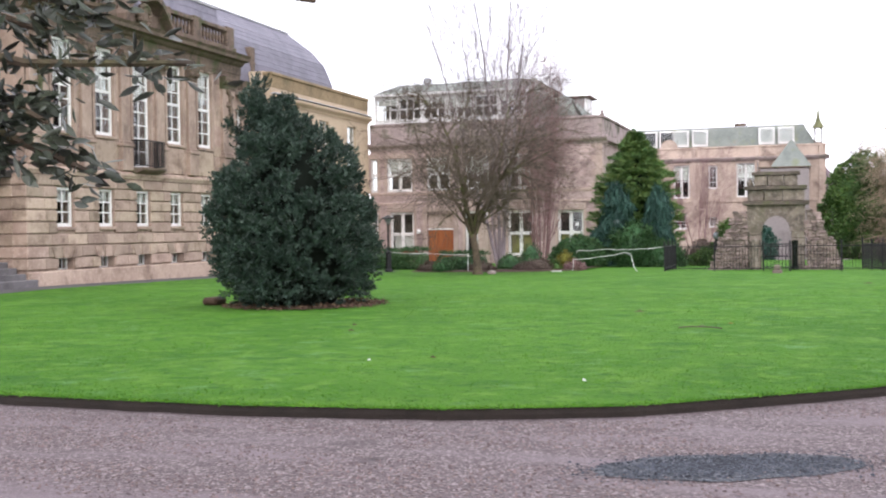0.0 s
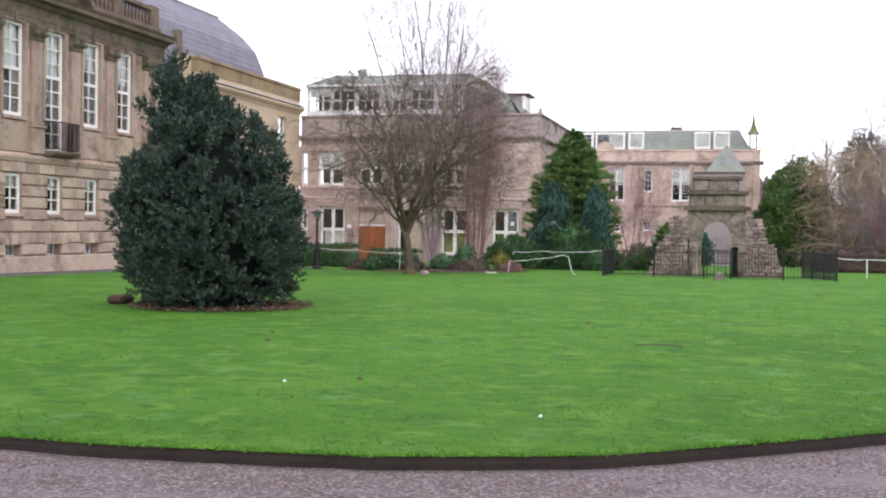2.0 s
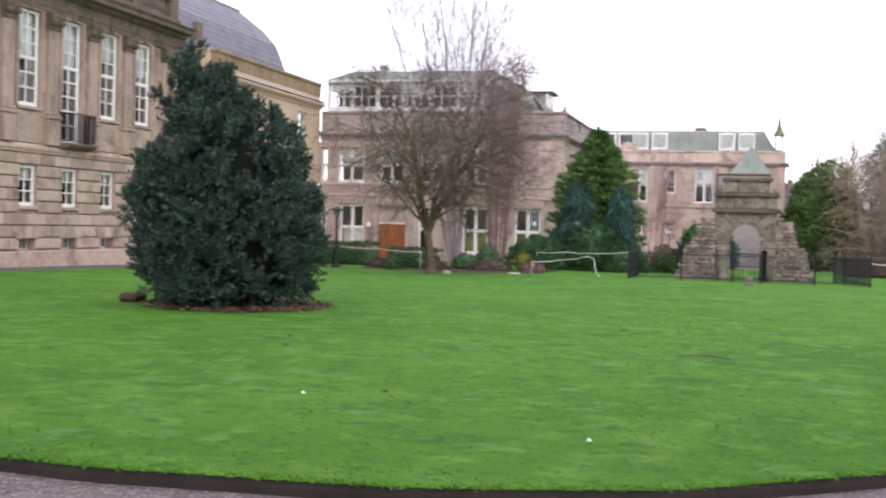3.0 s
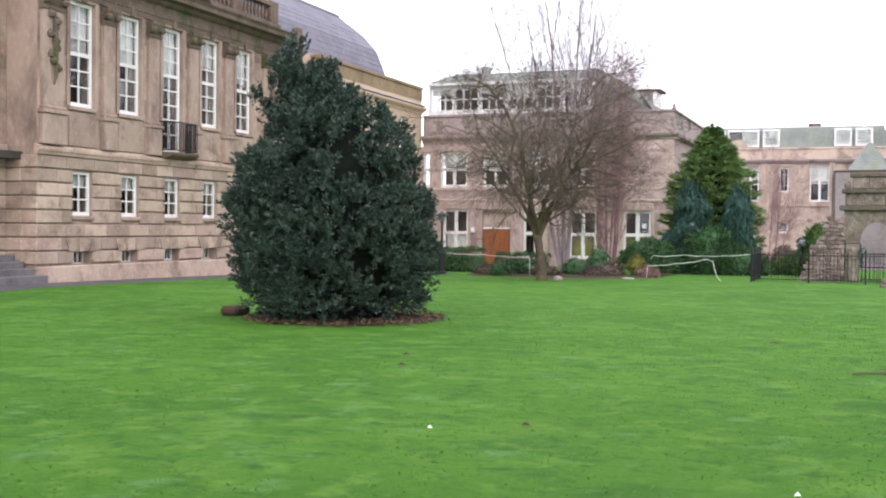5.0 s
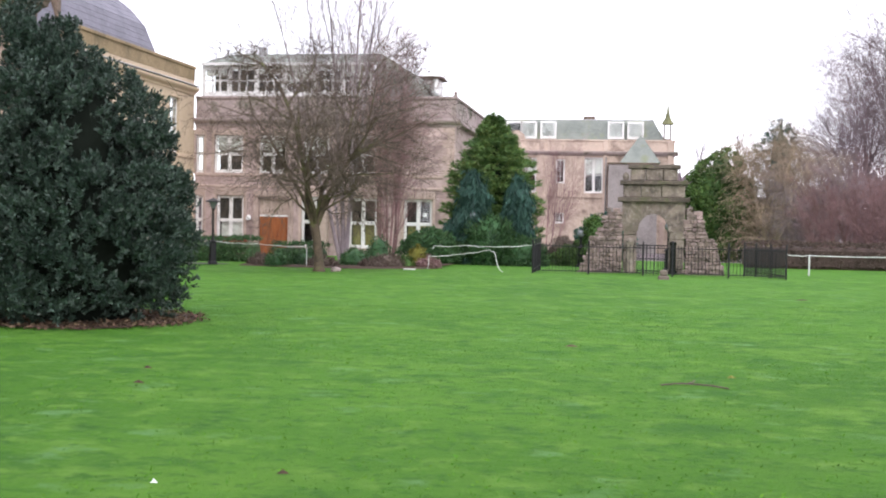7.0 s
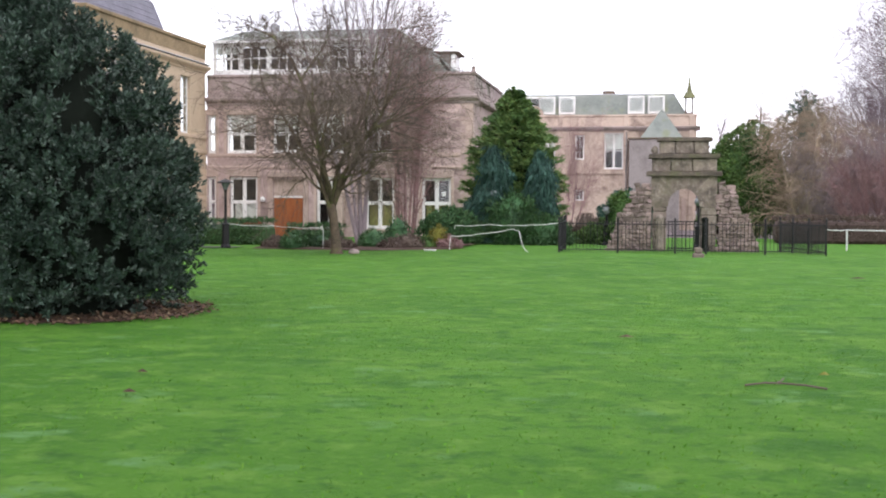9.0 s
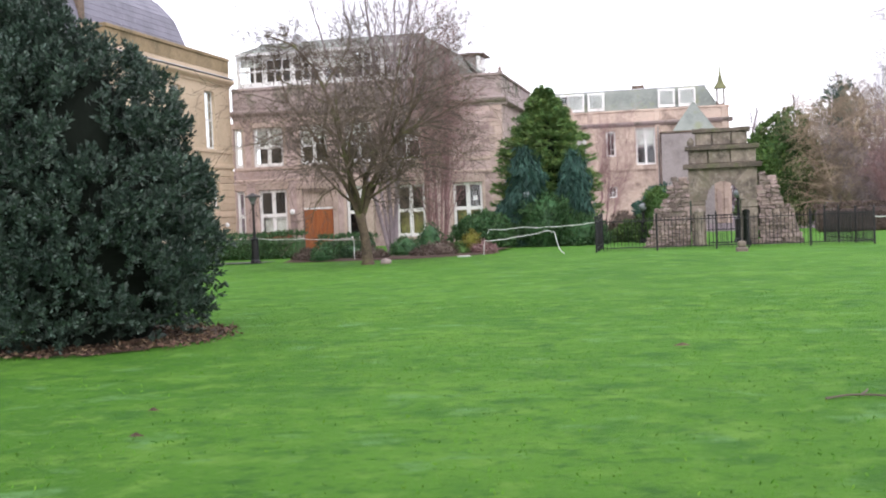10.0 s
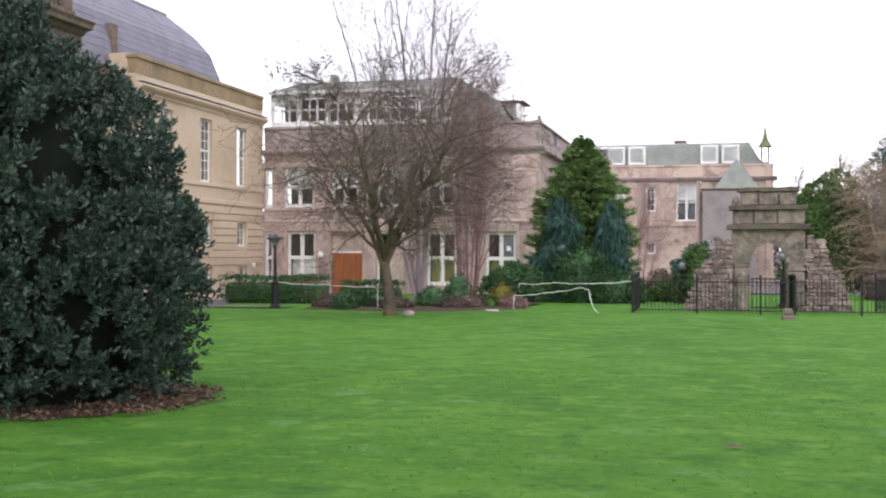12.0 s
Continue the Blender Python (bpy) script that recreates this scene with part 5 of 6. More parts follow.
def weeping(x, y, top, r, seed, material=BLUE_LEAF, label="dark blue-green weeping cypress"):
    rs = np.random.RandomState(seed)
    t = thing("weeping_cypress", pose(x, y, ground_z(x, y)), label, "tree", "weeping cypresses")
    prof = [(0.0, r * 0.95, 0), (top * 0.4, r, 0.02), (top * 0.75, r * 0.8, 0.05), (top * 0.93, r * 0.45, 0.03), (top, 0.03, 0)]
    p, h = blob_points(prof, 900, rs, 0.22, 1.6, 0.25, seed)
    h = h * 0.35 + np.array([0, 0, -1.0])
    pts, hd = np.repeat(p, 8, 0) + rs.normal(0, 0.08, (len(p) * 8, 3)), np.repeat(h, 8, 0)
    pts[:, 2] = np.maximum(pts[:, 2], 0.3)
    part("crown", quads_mesh("crown", leaves(pts, hd, 0.34, 0.05, rs, 0.22), material), None, t)
    part("inner_foliage", core_mesh("inner_foliage", prof, 0.28, material, seed, 0.2), None, t)
    part("trunk", Geo().tube([(0, 0, -0.1), (0.05, 0, top * 0.6)], [0.09, 0.03], 7), BARK, t)


weeping(2.02, 56.6, 4.3, 0.66, 31)
weeping(4.0, 56.8, 4.0, 0.56, 32)
weeping(1.35, 57.6, 2.5, 0.6, 33)
MOUND = lambda h, r, lean=0.0: [(0.0, r * 0.85, 0), (h * 0.3, r, 0), (h * 0.65, r * 0.82, lean), (h * 0.88, r * 0.45, lean), (h, 0.03, lean)]
bush("juniper_bush", 2.9, 56.3, MOUND(2.2, 1.3), 900, SHRUB_LEAF, "spreading green juniper below the cypress", "shrub", (0.22, 0.05), 41, 0.5, 7, rough=0.25)
bush("juniper_bush", 4.3, 55.8, MOUND(1.2, 1.0), 500, SHRUB_LEAF, "low spreading green juniper", "shrub", (0.2, 0.05), 42, 0.5, 7, rough=0.2)
bush("laurel_bush", 0.35, 55.5, MOUND(1.5, 1.25), 800, SHRUB_LEAF, "glossy green laurel below the window", "shrub", (0.16, 0.07), 43, 0.8, 6, rough=0.2)
bush("laurel_bush", 7.5, 56.5, MOUND(2.2, 0.85), 900, TREE_LEAF, "tall green shrub behind the ruined gateway", "shrub", (0.16, 0.06), 44, 0.6, 6, rough=0.25)
bush("laurel_bush", 6.2, 58.5, MOUND(0.8, 0.6), 350, TREE_LEAF, "green shrub beside the gateway path", "shrub", (0.16, 0.07), 45, 0.8, 6, rough=0.2)
bush("laurel_bush", 7.6, 72.0, MOUND(2.6, 1.6), 900, BLUE_LEAF, "dark shrub seen through the gateway", "shrub", (0.2, 0.08), 46, 0.8, 6, rough=0.2)
bush("heather_bush", 5.9, 60.5, MOUND(1.3, 0.9), 400, HEATHER, "brown bare winter shrub beside the path", "shrub", (0.14, 0.03), 47, 0.8, 6, rough=0.2)
# shrubs of the long border
g = Geo()
N = 40
for k in range(N + 1):
    x = -4.9 + 6.6 * k / N
    y0 = 45.0 + 0.3 * math.sin(x * 0.9) + 1.2 * max(0, x) ** 0.8
    g.v += [(x, y0, ground_z(x, y0) + 0.02), (x, y0 + 0.5, ground_z(x, y0 + 0.5) + 0.07), (x, 54.0, ground_z(x, 54) + 0.06)]
for k in range(N):
    for j in range(2):
        a = k * 3 + j
        g.f.append((a, a + 3, a + 4, a + 1))
tagged(part("flower_border", g, MULCH), "bare brown soil border in front of the pink block", "border", kind="structure")
BORDER = [("box_bush", -3.5, 45.5, 0.55, 0.42, SHRUB_LEAF, "small rounded yellow-green shrub"), ("box_bush", -2.9, 46.8, 0.5, 0.5, SHRUB_LEAF, "small rounded green shrub"),
          ("heather_bush", -4.3, 46.2, 0.4, 0.55, HEATHER, "brown dormant heather"), ("heather_bush", -2.0, 46.0, 0.38, 0.6, HEATHER, "brown dormant heather"),
          ("box_bush", -1.2, 48.0, 0.7, 0.55, SHRUB_LEAF, "low leafy green shrub"), ("box_bush", -0.55, 49.0, 1.15, 0.5, SHRUB_LEAF, "upright green shrub"),
          ("heather_bush", 0.1, 47.6, 0.5, 0.6, HEATHER, "brown dormant heather"), ("box_bush", 0.6, 48.2, 0.4, 0.4, TREE_LEAF, "low green shrub"),
          ("golden_conifer", 1.05, 48.6, 0.85, 0.36, GOLD_LEAF, "small golden dwarf conifer"), ("heather_bush", 1.5, 48.3, 0.42, 0.42, RED_TWIG, "reddish brown heather"),
          ("box_bush", -1.6, 49.5, 0.6, 0.5, TREE_LEAF, "leafy green shrub"), ("heather_bush", -0.3, 46.8, 0.3, 0.5, HEATHER, "brown dormant heather")]
for k, (n, x, y, hgt, r, m, lab) in enumerate(BORDER):
    bush(n, x, y, MOUND(hgt, r), 170, m, lab + " in the soil border", "shrub", (0.11, 0.04), 60 + k, 0.8, 6, "border shrubs", 0.08, stem=False)


def hedge(x0, x1, y, h, w, seed, label, material):
    rs = np.random.RandomState(seed)
    z0 = ground_z(x0, y)
    t = thing("hedge", pose((x0 + x1) / 2, y, z0), label, "hedge")
    ln = x1 - x0
    n = int(ln * 170)
    p = np.stack([rs.uniform(-ln / 2, ln / 2, n), rs.uniform(-w / 2, w / 2, n), rs.uniform(0.02, h, n)], 1)
    face = rs.uniform(0, 1, n)
    p[face < 0.5, 1] = -w / 2
    p[face >= 0.5, 2] = h
    hd = np.where((face < 0.5)[:, None], np.array([0, -1, 0.2]), np.array([0, -0.2, 1.0]))
    p += rs.normal(0, 0.03, p.shape) + (lumps(p, 0.12, 1.3, seed)[:, None] * hd)
    p[:, 2] = np.maximum(p[:, 2], 0.02)
    pts = np.repeat(p, 5, 0) + rs.normal(0, 0.04, (n * 5, 3))
    pts[:, 2] = np.maximum(pts[:, 2], 0.01)
    part("foliage", quads_mesh("foliage", leaves(pts, np.repeat(hd, 5, 0).astype(float), 0.1, 0.05, rs, 0.8), material), None, t)
    part("inner_foliage", Geo().box(-ln / 2 + 0.1, ln / 2 - 0.1, -w / 2 + 0.16, w / 2, 0, h - 0.16, 0.15), material, t)


hedge(-10.3, -6.2, 51.5, 0.95, 1.4, 71, "clipped dark green box hedge by the door", SHRUB_LEAF)
hedge(-6.0, -3.6, 52.8, 0.75, 1.0, 72, "low clipped green hedge", SHRUB_LEAF)
hedge(14.5, 34.0, 64.0, 1.2, 1.6, 73, "low reddish brown winter hedge", HEATHER)

# ---------- trees beyond the lawn ----------
bush("evergreen_oak", 14.0, 75.0, [(0.0, 0.9, 0), (0.6, 1.9, 0), (1.8, 2.2, 0.2), (3.4, 2.2, 0.15), (4.8, 1.7, 0.2), (6.0, 0.9, 0.4), (6.6, 0.1, 0.5)], 2600, TREE_LEAF,
     "rounded evergreen oak in full leaf", "tree", (0.22, 0.11), 81, 0.8, 6, rough=0.4, scale=0.9, core=0.6)
WEEP = dict(levels=3, split=1, kids=(24, 14, 8), angle=((40, 75), (30, 70), (20, 60)), shorter=((0.28, 0.45), (0.35, 0.6), (0.4, 0.65)), thin=0.45, taper=0.85, wander=0.1, lift=(0.02, -0.06, -0.14, -0.14))
WEEP["from"] = (0.12, 0.1, 0.1)
bare_tree("weeping_tree", 17.0, 72.0, [((0, 0, 0), (0.02, 0, 1), 6.8, 0.16), ((0.1, 0, 0.3), (0.25, -0.1, 1), 6.2, 0.12), ((-0.1, 0, 0.3), (-0.25, 0, 1), 6.0, 0.12), ((0, 0.1, 0.3), (0.0, 0.3, 1), 6.0, 0.12)],
          WEEP, "tan leafless weeping tree beyond the lawn", TAN_TWIG, TAN_TWIG, 23)
bare_tree("weeping_tree", 19.2, 71.0, [((0, 0, 0), (0.02, 0, 1), 5.4, 0.14), ((0.1, 0, 0.3), (0.3, -0.1, 1), 5.0, 0.1), ((-0.1, 0, 0.3), (-0.3, 0, 1), 5.0, 0.1)],
          WEEP, "pinkish grey leafless tree beyond the lawn", BIRCH_TWIG, BIRCH_TWIG, 24)
bare_tree("beech_tree", 21.0, 69.0, [((0.25 * k - 0.6, 0, 0), (0.22 * k - 0.55, -0.05, 1), 3.8, 0.06) for k in range(6)], PLUM, "reddish leafless copper beech saplings", RED_TWIG, RED_TWIG, 25)
bare_tree("beech_tree", 19.5, 66.5, [((0.25 * k - 0.6, 0, 0), (0.25 * k - 0.6, -0.05, 1), 2.8, 0.05) for k in range(6)], PLUM, "low reddish leafless beech saplings", RED_TWIG, RED_TWIG, 55)
bare_tree("beech_tree", 22.2, 66.0, [((0.25 * k - 0.6, 0, 0), (0.25 * k - 0.6, -0.05, 1), 3.4, 0.05) for k in range(6)], PLUM, "reddish leafless beech saplings", RED_TWIG, RED_TWIG, 56)
bare_tree("beech_tree", 24.0, 68.0, [((0.25 * k - 0.6, 0, 0), (0.26 * k - 0.6, -0.05, 1), 4.2, 0.06) for k in range(6)], PLUM, "reddish leafless copper beech saplings", RED_TWIG, RED_TWIG, 26)
OAK = dict(levels=4, split=2, kids=(12, 9, 9, 5), angle=((25, 55), (25, 60), (25, 60), (20, 60)), shorter=((0.4, 0.6), (0.45, 0.65), (0.4, 0.65), (0.4, 0.7)), thin=0.5, taper=0.8, wander=0.1,
           lift=(0.03, 0.04, 0.01, 0.0))
OAK["from"] = (0.3, 0.2, 0.15, 0.1)
PURPLE_TWIG = stuff("purple_grey_twig", (0.200, 0.155, 0.170), (0.13, 0.095, 0.108), fine=4, bump=0.0, island=0.25)
for k, (x, y, hgt) in enumerate(((26.3, 75.0, 13.5), (30.0, 80.0, 13.5), (35.0, 78.0, 14.0), (24.5, 84.0, 9.5))):
    bare_tree("oak_tree", x, y, [((0, 0, 0), (0.02, 0, 1), hgt, 0.3), ((0, 0, hgt * 0.2), (-0.5, 0, 0.9), hgt * 0.6, 0.15), ((0, 0, hgt * 0.22), (0.5, 0.2, 0.9), hgt * 0.6, 0.15)],
              OAK, "tall leafless tree with purplish grey twigs", PURPLE_TWIG, PURPLE_TWIG, 27 + k, "bare woodland trees")
for k, (x, y, hgt) in enumerate(((19.0, 118.0, 11.0), (24.0, 122.0, 12.5), (15.0, 124.0, 10.0), (30.0, 118.0, 13.0), (37.0, 112.0, 14.0))):
    bare_tree("oak_tree", x, y, [((0, 0, 0), (0.02, 0, 1), hgt, 0.25), ((0, 0, hgt * 0.2), (-0.5, 0, 0.9), hgt * 0.55, 0.14), ((0, 0, hgt * 0.22), (0.5, 0.2, 0.9), hgt * 0.55, 0.14)],
              BIRCH, "distant pale leafless tree", BIRCH_TWIG, BIRCH_TWIG, 47 + k, "distant bare trees")
bush("pine_tree", 20.2, 95.0, [(0.0, 0.5, 0), (3.0, 0.8, 0), (6.0, 1.2, 0), (7.6, 1.4, 0.1), (8.8, 1.0, 0), (9.8, 0.3, 0), (10.1, 0.03, 0)], 900, BLUE_LEAF, "dark green pine behind the trees", "tree", (0.35, 0.08), 85, 0.8, 6, rough=0.5, core=0.6)
bush("laurel_bush", 23.0, 60.0, MOUND(1.6, 1.6), 700, BLUE_LEAF, "dark evergreen shrub at the lawn's far side", "shrub", (0.2, 0.08), 86, 0.8, 6, rough=0.25)
bush("laurel_bush", 26.5, 60.0, MOUND(2.2, 1.9), 700, BLUE_LEAF, "dark evergreen shrub at the lawn's far side", "shrub", (0.2, 0.08), 87, 0.8, 6, rough=0.25)
# far woods closing the view
rs = np.random.RandomState(5)
n = 26000
ang = rs.uniform(radians(-75), radians(60), n)
dist = rs.uniform(150, 190, n)
hh = 7 + 4 * np.array([noise.noise(Vector((a * 9, 0, 0))) + 0.5 * noise.noise(Vector((a * 31, 4, 0))) for a in ang])
p = np.stack([np.sin(ang) * dist, np.cos(ang) * dist, -1 + hh * rs.uniform(0, 1, n) ** 0.7], 1)
tagged(part("far_woods", quads_mesh("far_woods", leaves(p, np.tile([0, 0, 1.0], (n, 1)), 2.4, 0.9, rs, 0.7), PURPLE_TWIG), None), "distant grey-brown winter woods", "woods", kind="stuff")

# ---------- ruined stone gateway ----------
gate = thing("ruined_gateway", pose(0, 49.6, ground_z(9, 49.6)), "ruined mossy stone gateway with stepped cornices and rubble side walls", "gateway")
GZ = -ground_z(9, 49.6)
AX, AZ, RX, RZ = 9.825, 1.24 + GZ, 0.585, 0.68
rng = random.Random(14)
for a, b in ((8.72, AX - RX), (AX + RX, 10.98)):
    z = -0.1
    while z < AZ - 0.05:
        h = min(rng.uniform(0.28, 0.4), AZ - z)
        if AZ - z - h < 0.15:
            h = AZ - z
        part("stone_block", Geo().box(a + rng.uniform(0, 0.02), b - rng.uniform(0, 0.02), -0.4 - rng.uniform(0, 0.03), 0.4, z + 0.006, z + h - 0.006, 0.025), GATE_STONE, gate)
        z += h
# spandrels above the round-headed opening
TOPZ = 2.35 + GZ
for s in (-1, 1):
    n = 10
    e = AX + s * (RX + 0.57)
    for k in range(n):
        t0, t1 = math.pi / 2 * k / n, math.pi / 2 * (k + 1) / n
        q = [(AX + s * RX * math.cos(t), AZ + RZ * math.sin(t)) for t in (t0, t1)]
        o = [(AX + s * (RX + 0.57), AZ + (TOPZ - AZ) * k / n), (AX + s * (RX + 0.57), AZ + (TOPZ - AZ) * (k + 1) / n)] if k < 5 else \
            [(AX + s * (RX + 0.57) * (n - k) / 5, TOPZ), (AX + s * (RX + 0.57) * (n - k - 1) / 5, TOPZ)]
        if k == 4:
            o[1] = (e, TOPZ)
        if k < 5:
            o = [(e, AZ + (TOPZ - AZ) * k / 5), (e, AZ + (TOPZ - AZ) * (k + 1) / 5)]
        part("arch_stone", Geo().add([(x, y, z) for y in (-0.4 - 0.006 * (k % 3), 0.4) for x, z in (q[0], q[1], o[1], o[0])],
                                     [(0, 1, 2, 3), (4, 7, 6, 5), (0, 4, 5, 1), (3, 2, 6, 7), (1, 5, 6, 2), (0, 3, 7, 4)]), GATE_STONE, gate)
for k in range(11):
    t0, t1 = math.pi * k / 11 + 0.012, math.pi * (k + 1) / 11 - 0.012
    v = []
    for y in (-0.47, -0.401):
        for t, r in ((t0, 0.0), (t1, 0.0), (t1, 0.15), (t0, 0.15)):
            v.append((AX + (RX - 0.03 + r) * math.cos(t), y, AZ + (RZ - 0.03 + r) * math.sin(t)))
    part("voussoir", Geo().add(v, [(0, 1, 2, 3), (4, 7, 6, 5), (0, 4, 5, 1), (1, 5, 6, 2), (2, 6, 7, 3), (3, 7, 4, 0)]), GATE_STONE, gate)


def worn_slab(x0, x1, y0, y1, z0, z1, seed, name, mat):
    """A weathered slab: a box cut finely, its surface eaten unevenly."""
    g = Geo()
    nx = max(int((x1 - x0) / 0.08), 2)
    for i in range(nx + 1):
        x = x0 + (x1 - x0) * i / nx
        w = [0.025 * noise.noise(Vector((x * 5, k * 3.1, seed))) for k in range(4)]
        g.v += [(x, y0 + w[0], z0 + w[1]), (x, y0 + 0.02 + w[2], z1 - 0.03 + w[3]), (x, y0 + 0.06, z1 + w[3]), (x, y1, z1 + w[2]), (x, y1, z0)]
    for i in range(nx):
        for k in range(5):
            g.f.append((i * 5 + k, i * 5 + (k + 1) % 5, i * 5 + 5 + (k + 1) % 5, i * 5 + 5 + k))
    g.f += [(4, 3, 2, 1, 0), tuple(range(nx * 5, nx * 5 + 5))]
    return part(name, g, mat, gate)


worn_slab(8.5, 11.14, -0.62, 0.6, TOPZ, TOPZ + 0.16, 1, "lower_cornice", SLAB)
for a, b in ((8.7, 9.35), (9.36, 10.1), (10.11, 10.97)):
    part("frieze_stone", Geo().box(a, b - 0.01, -0.42 - rng.uniform(0, 0.03), 0.42, TOPZ + 0.161, TOPZ + 0.64, 0.03), GATE_STONE, gate)
worn_slab(8.58, 11.06, -0.6, 0.58, TOPZ + 0.641, TOPZ + 0.78, 2, "upper_cornice", SLAB)
for a, b in ((8.95, 9.5), (9.51, 10.15), (10.16, 10.7)):
    part("attic_stone", Geo().box(a, b - 0.01, -0.36 - rng.uniform(0, 0.03), 0.36, TOPZ + 0.781, TOPZ + 1.24, 0.04), GATE_STONE, gate)
worn_slab(8.86, 10.8, -0.46, 0.44, TOPZ + 1.241, TOPZ + 1.38, 3, "cap_slab", SLAB)
part("scroll", Geo().lathe([(0.001, TOPZ + 0.78), (0.11, TOPZ + 0.8), (0.13, TOPZ + 0.95), (0.07, TOPZ + 1.06), (0.001, TOPZ + 1.1)], 8.78, -0.25, 9), GATE_STONE, gate)
# rubble flanks, stone by stone
for x0, x1, flank in ((7.14, 8.70, 1), (11.0, 12.46, -1)):
    def height(x):
        t = (x - x0) / (x1 - x0) if flank == 1 else (x1 - x) / (x1 - x0)
        return min(2.5, 0.25 + 2.9 * max(t, 0.0) ** 0.8 + 0.14 * math.sin(x * 11))
    z = -0.05
    while z < 2.5:
        h = rng.uniform(0.09, 0.19)
        x = x0 + rng.uniform(-0.1, 0.05)
        while x < x1:
            w = min(rng.uniform(0.11, 0.34), x1 - x + 0.02)
            if z + h < height(x + w / 2) and w > 0.07:
                g = Geo().box(0, w - 0.02, -0.43 - rng.uniform(0, 0.07), 0.3, 0, h - 0.012, 0.03)
                tilt = rng.gauss(0, 0.09)
                g.v = [(a + x + rng.gauss(0, 0.014), b + rng.gauss(0, 0.02), c + z + tilt * (a - w / 2) + rng.gauss(0, 0.014)) for a, b, c in g.v]
                part("rubble_stone", g, RUBBLE, gate)
            x += w
        z += h
    g = Geo()
    n = 12
    for k in range(n + 1):
        x = x0 + 0.05 + (x1 - x0 - 0.05) * k / n
        hh = max(height(x) - 0.2, 0.05)
        g.v += [(x, -0.41, -0.1), (x, -0.41, hh), (x, 0.28, hh), (x, 0.28, -0.1)]
    for k in range(n):
        for j in range(4):
            g.f.append((k * 4 + j, k * 4 + (j + 1) % 4, k * 4 + 4 + (j + 1) % 4, k * 4 + 4 + j))
    part("rubble_core", g, MORTAR, gate)
part("jamb_stone", Geo().lathe([(0.14, -0.05), (0.17, 0.1), (0.13, 0.5), (0.15, 0.9), (0.17, 1.2), (0.1, 1.3), (0.001, 1.33)], 8.98, -0.55, 9), GATE_STONE, gate, "rounded worn stone stump beside the opening")
part("jamb_shaft", Geo().lathe([(0.16, -0.05), (0.16, 0.12), (0.11, 0.18), (0.10, 1.05), (0.13, 1.12), (0.12, 1.2), (0.001, 1.24)], 10.56, -0.58, 9), SHADE_AND_SOOT, gate, "blackened stone shaft beside the opening")
iron = thing("iron_gate", pose(AX, 49.3, ground_z(9, 49)), "black iron bar gate standing in the gateway", "gate")
for i in range(8):
    part("bar", Geo().tube([(-0.52 + 0.15 * i, 0, 0.05), (-0.52 + 0.15 * i, 0, 1.1)], 0.012, 5), BLACK_IRON, iron)
for z in (0.1, 0.55, 1.05):
    part("rail", Geo().box(-0.56, 0.56, -0.012, 0.012, z - 0.018, z + 0.018), BLACK_IRON, iron)


# ---------- railings round the gateway ----------
def railing(a, b, posts, label, step=0.115, tall=1.05):
    a, b = Vector((*a, 0)), Vector((*b, 0))
    za, zb = ground_z(*a.xy), ground_z(*b.xy)
    ln = (b - a).length
    t = thing("railing", Matrix.Translation((a.x, a.y, za)) @ Matrix.Rotation(math.atan2(b.y - a.y, b.x - a.x), 4, "Z"), label, "fence", "gateway railings")
    for z in (0.12, tall - 0.08):
        part("rail", Geo().box(0, ln, -0.016, 0.016, z - 0.014, z + 0.014), BLACK_IRON, t)
    bar = Geo().tube([(0, 0, 0.03), (0, 0, tall - 0.03)], 0.0085, 5).add([(-0.015, 0, tall - 0.03), (0.015, 0, tall - 0.03), (0, 0, tall + 0.05)], [(0, 1, 2)]).mesh("bar", BLACK_IRON)
    for i in range(1, int(ln / step)):
        part("bar", bar, None, t).location = (i * step, 0, (zb - za) * i * step / ln)
    post = Geo().box(-0.028, 0.028, -0.028, 0.028, -0.1, tall + 0.06, 0.006).lathe([(0.03, tall + 0.06), (0.04, tall + 0.1), (0.001, tall + 0.15)], 0, 0, 8).mesh("post", BLACK_IRON)
    for s in posts:
        part("post", post, None, t).location = (s * ln, 0, 0)


railing((5.65, 45.7), (14.15, 45.5), (0.0, 0.227, 0.445, 0.561, 0.779, 1.0), "black iron railing in front of the gateway")
railing((5.65, 45.74), (5.55, 50.6), (0.35, 0.7, 1.0), "black iron side railing of the gateway enclosure", 0.09)
railing((14.15, 45.54), (13.2, 49.6), (0.35, 0.7, 1.0), "black iron side railing of the gateway enclosure", 0.07)
plinth = thing("stone_plinth", pose(10.02, 42.3, ground_z(10, 42.3)), "small brown stepped stone plinth on the lawn", "plinth")
part("base", Geo().box(-0.17, 0.17, -0.17, 0.17, -0.05, 0.12, 0.03), GATE_STONE, plinth)
part("top", Geo().box(-0.12, 0.12, -0.12, 0.12, 0.121, 0.30, 0.04), GATE_STONE, plinth)


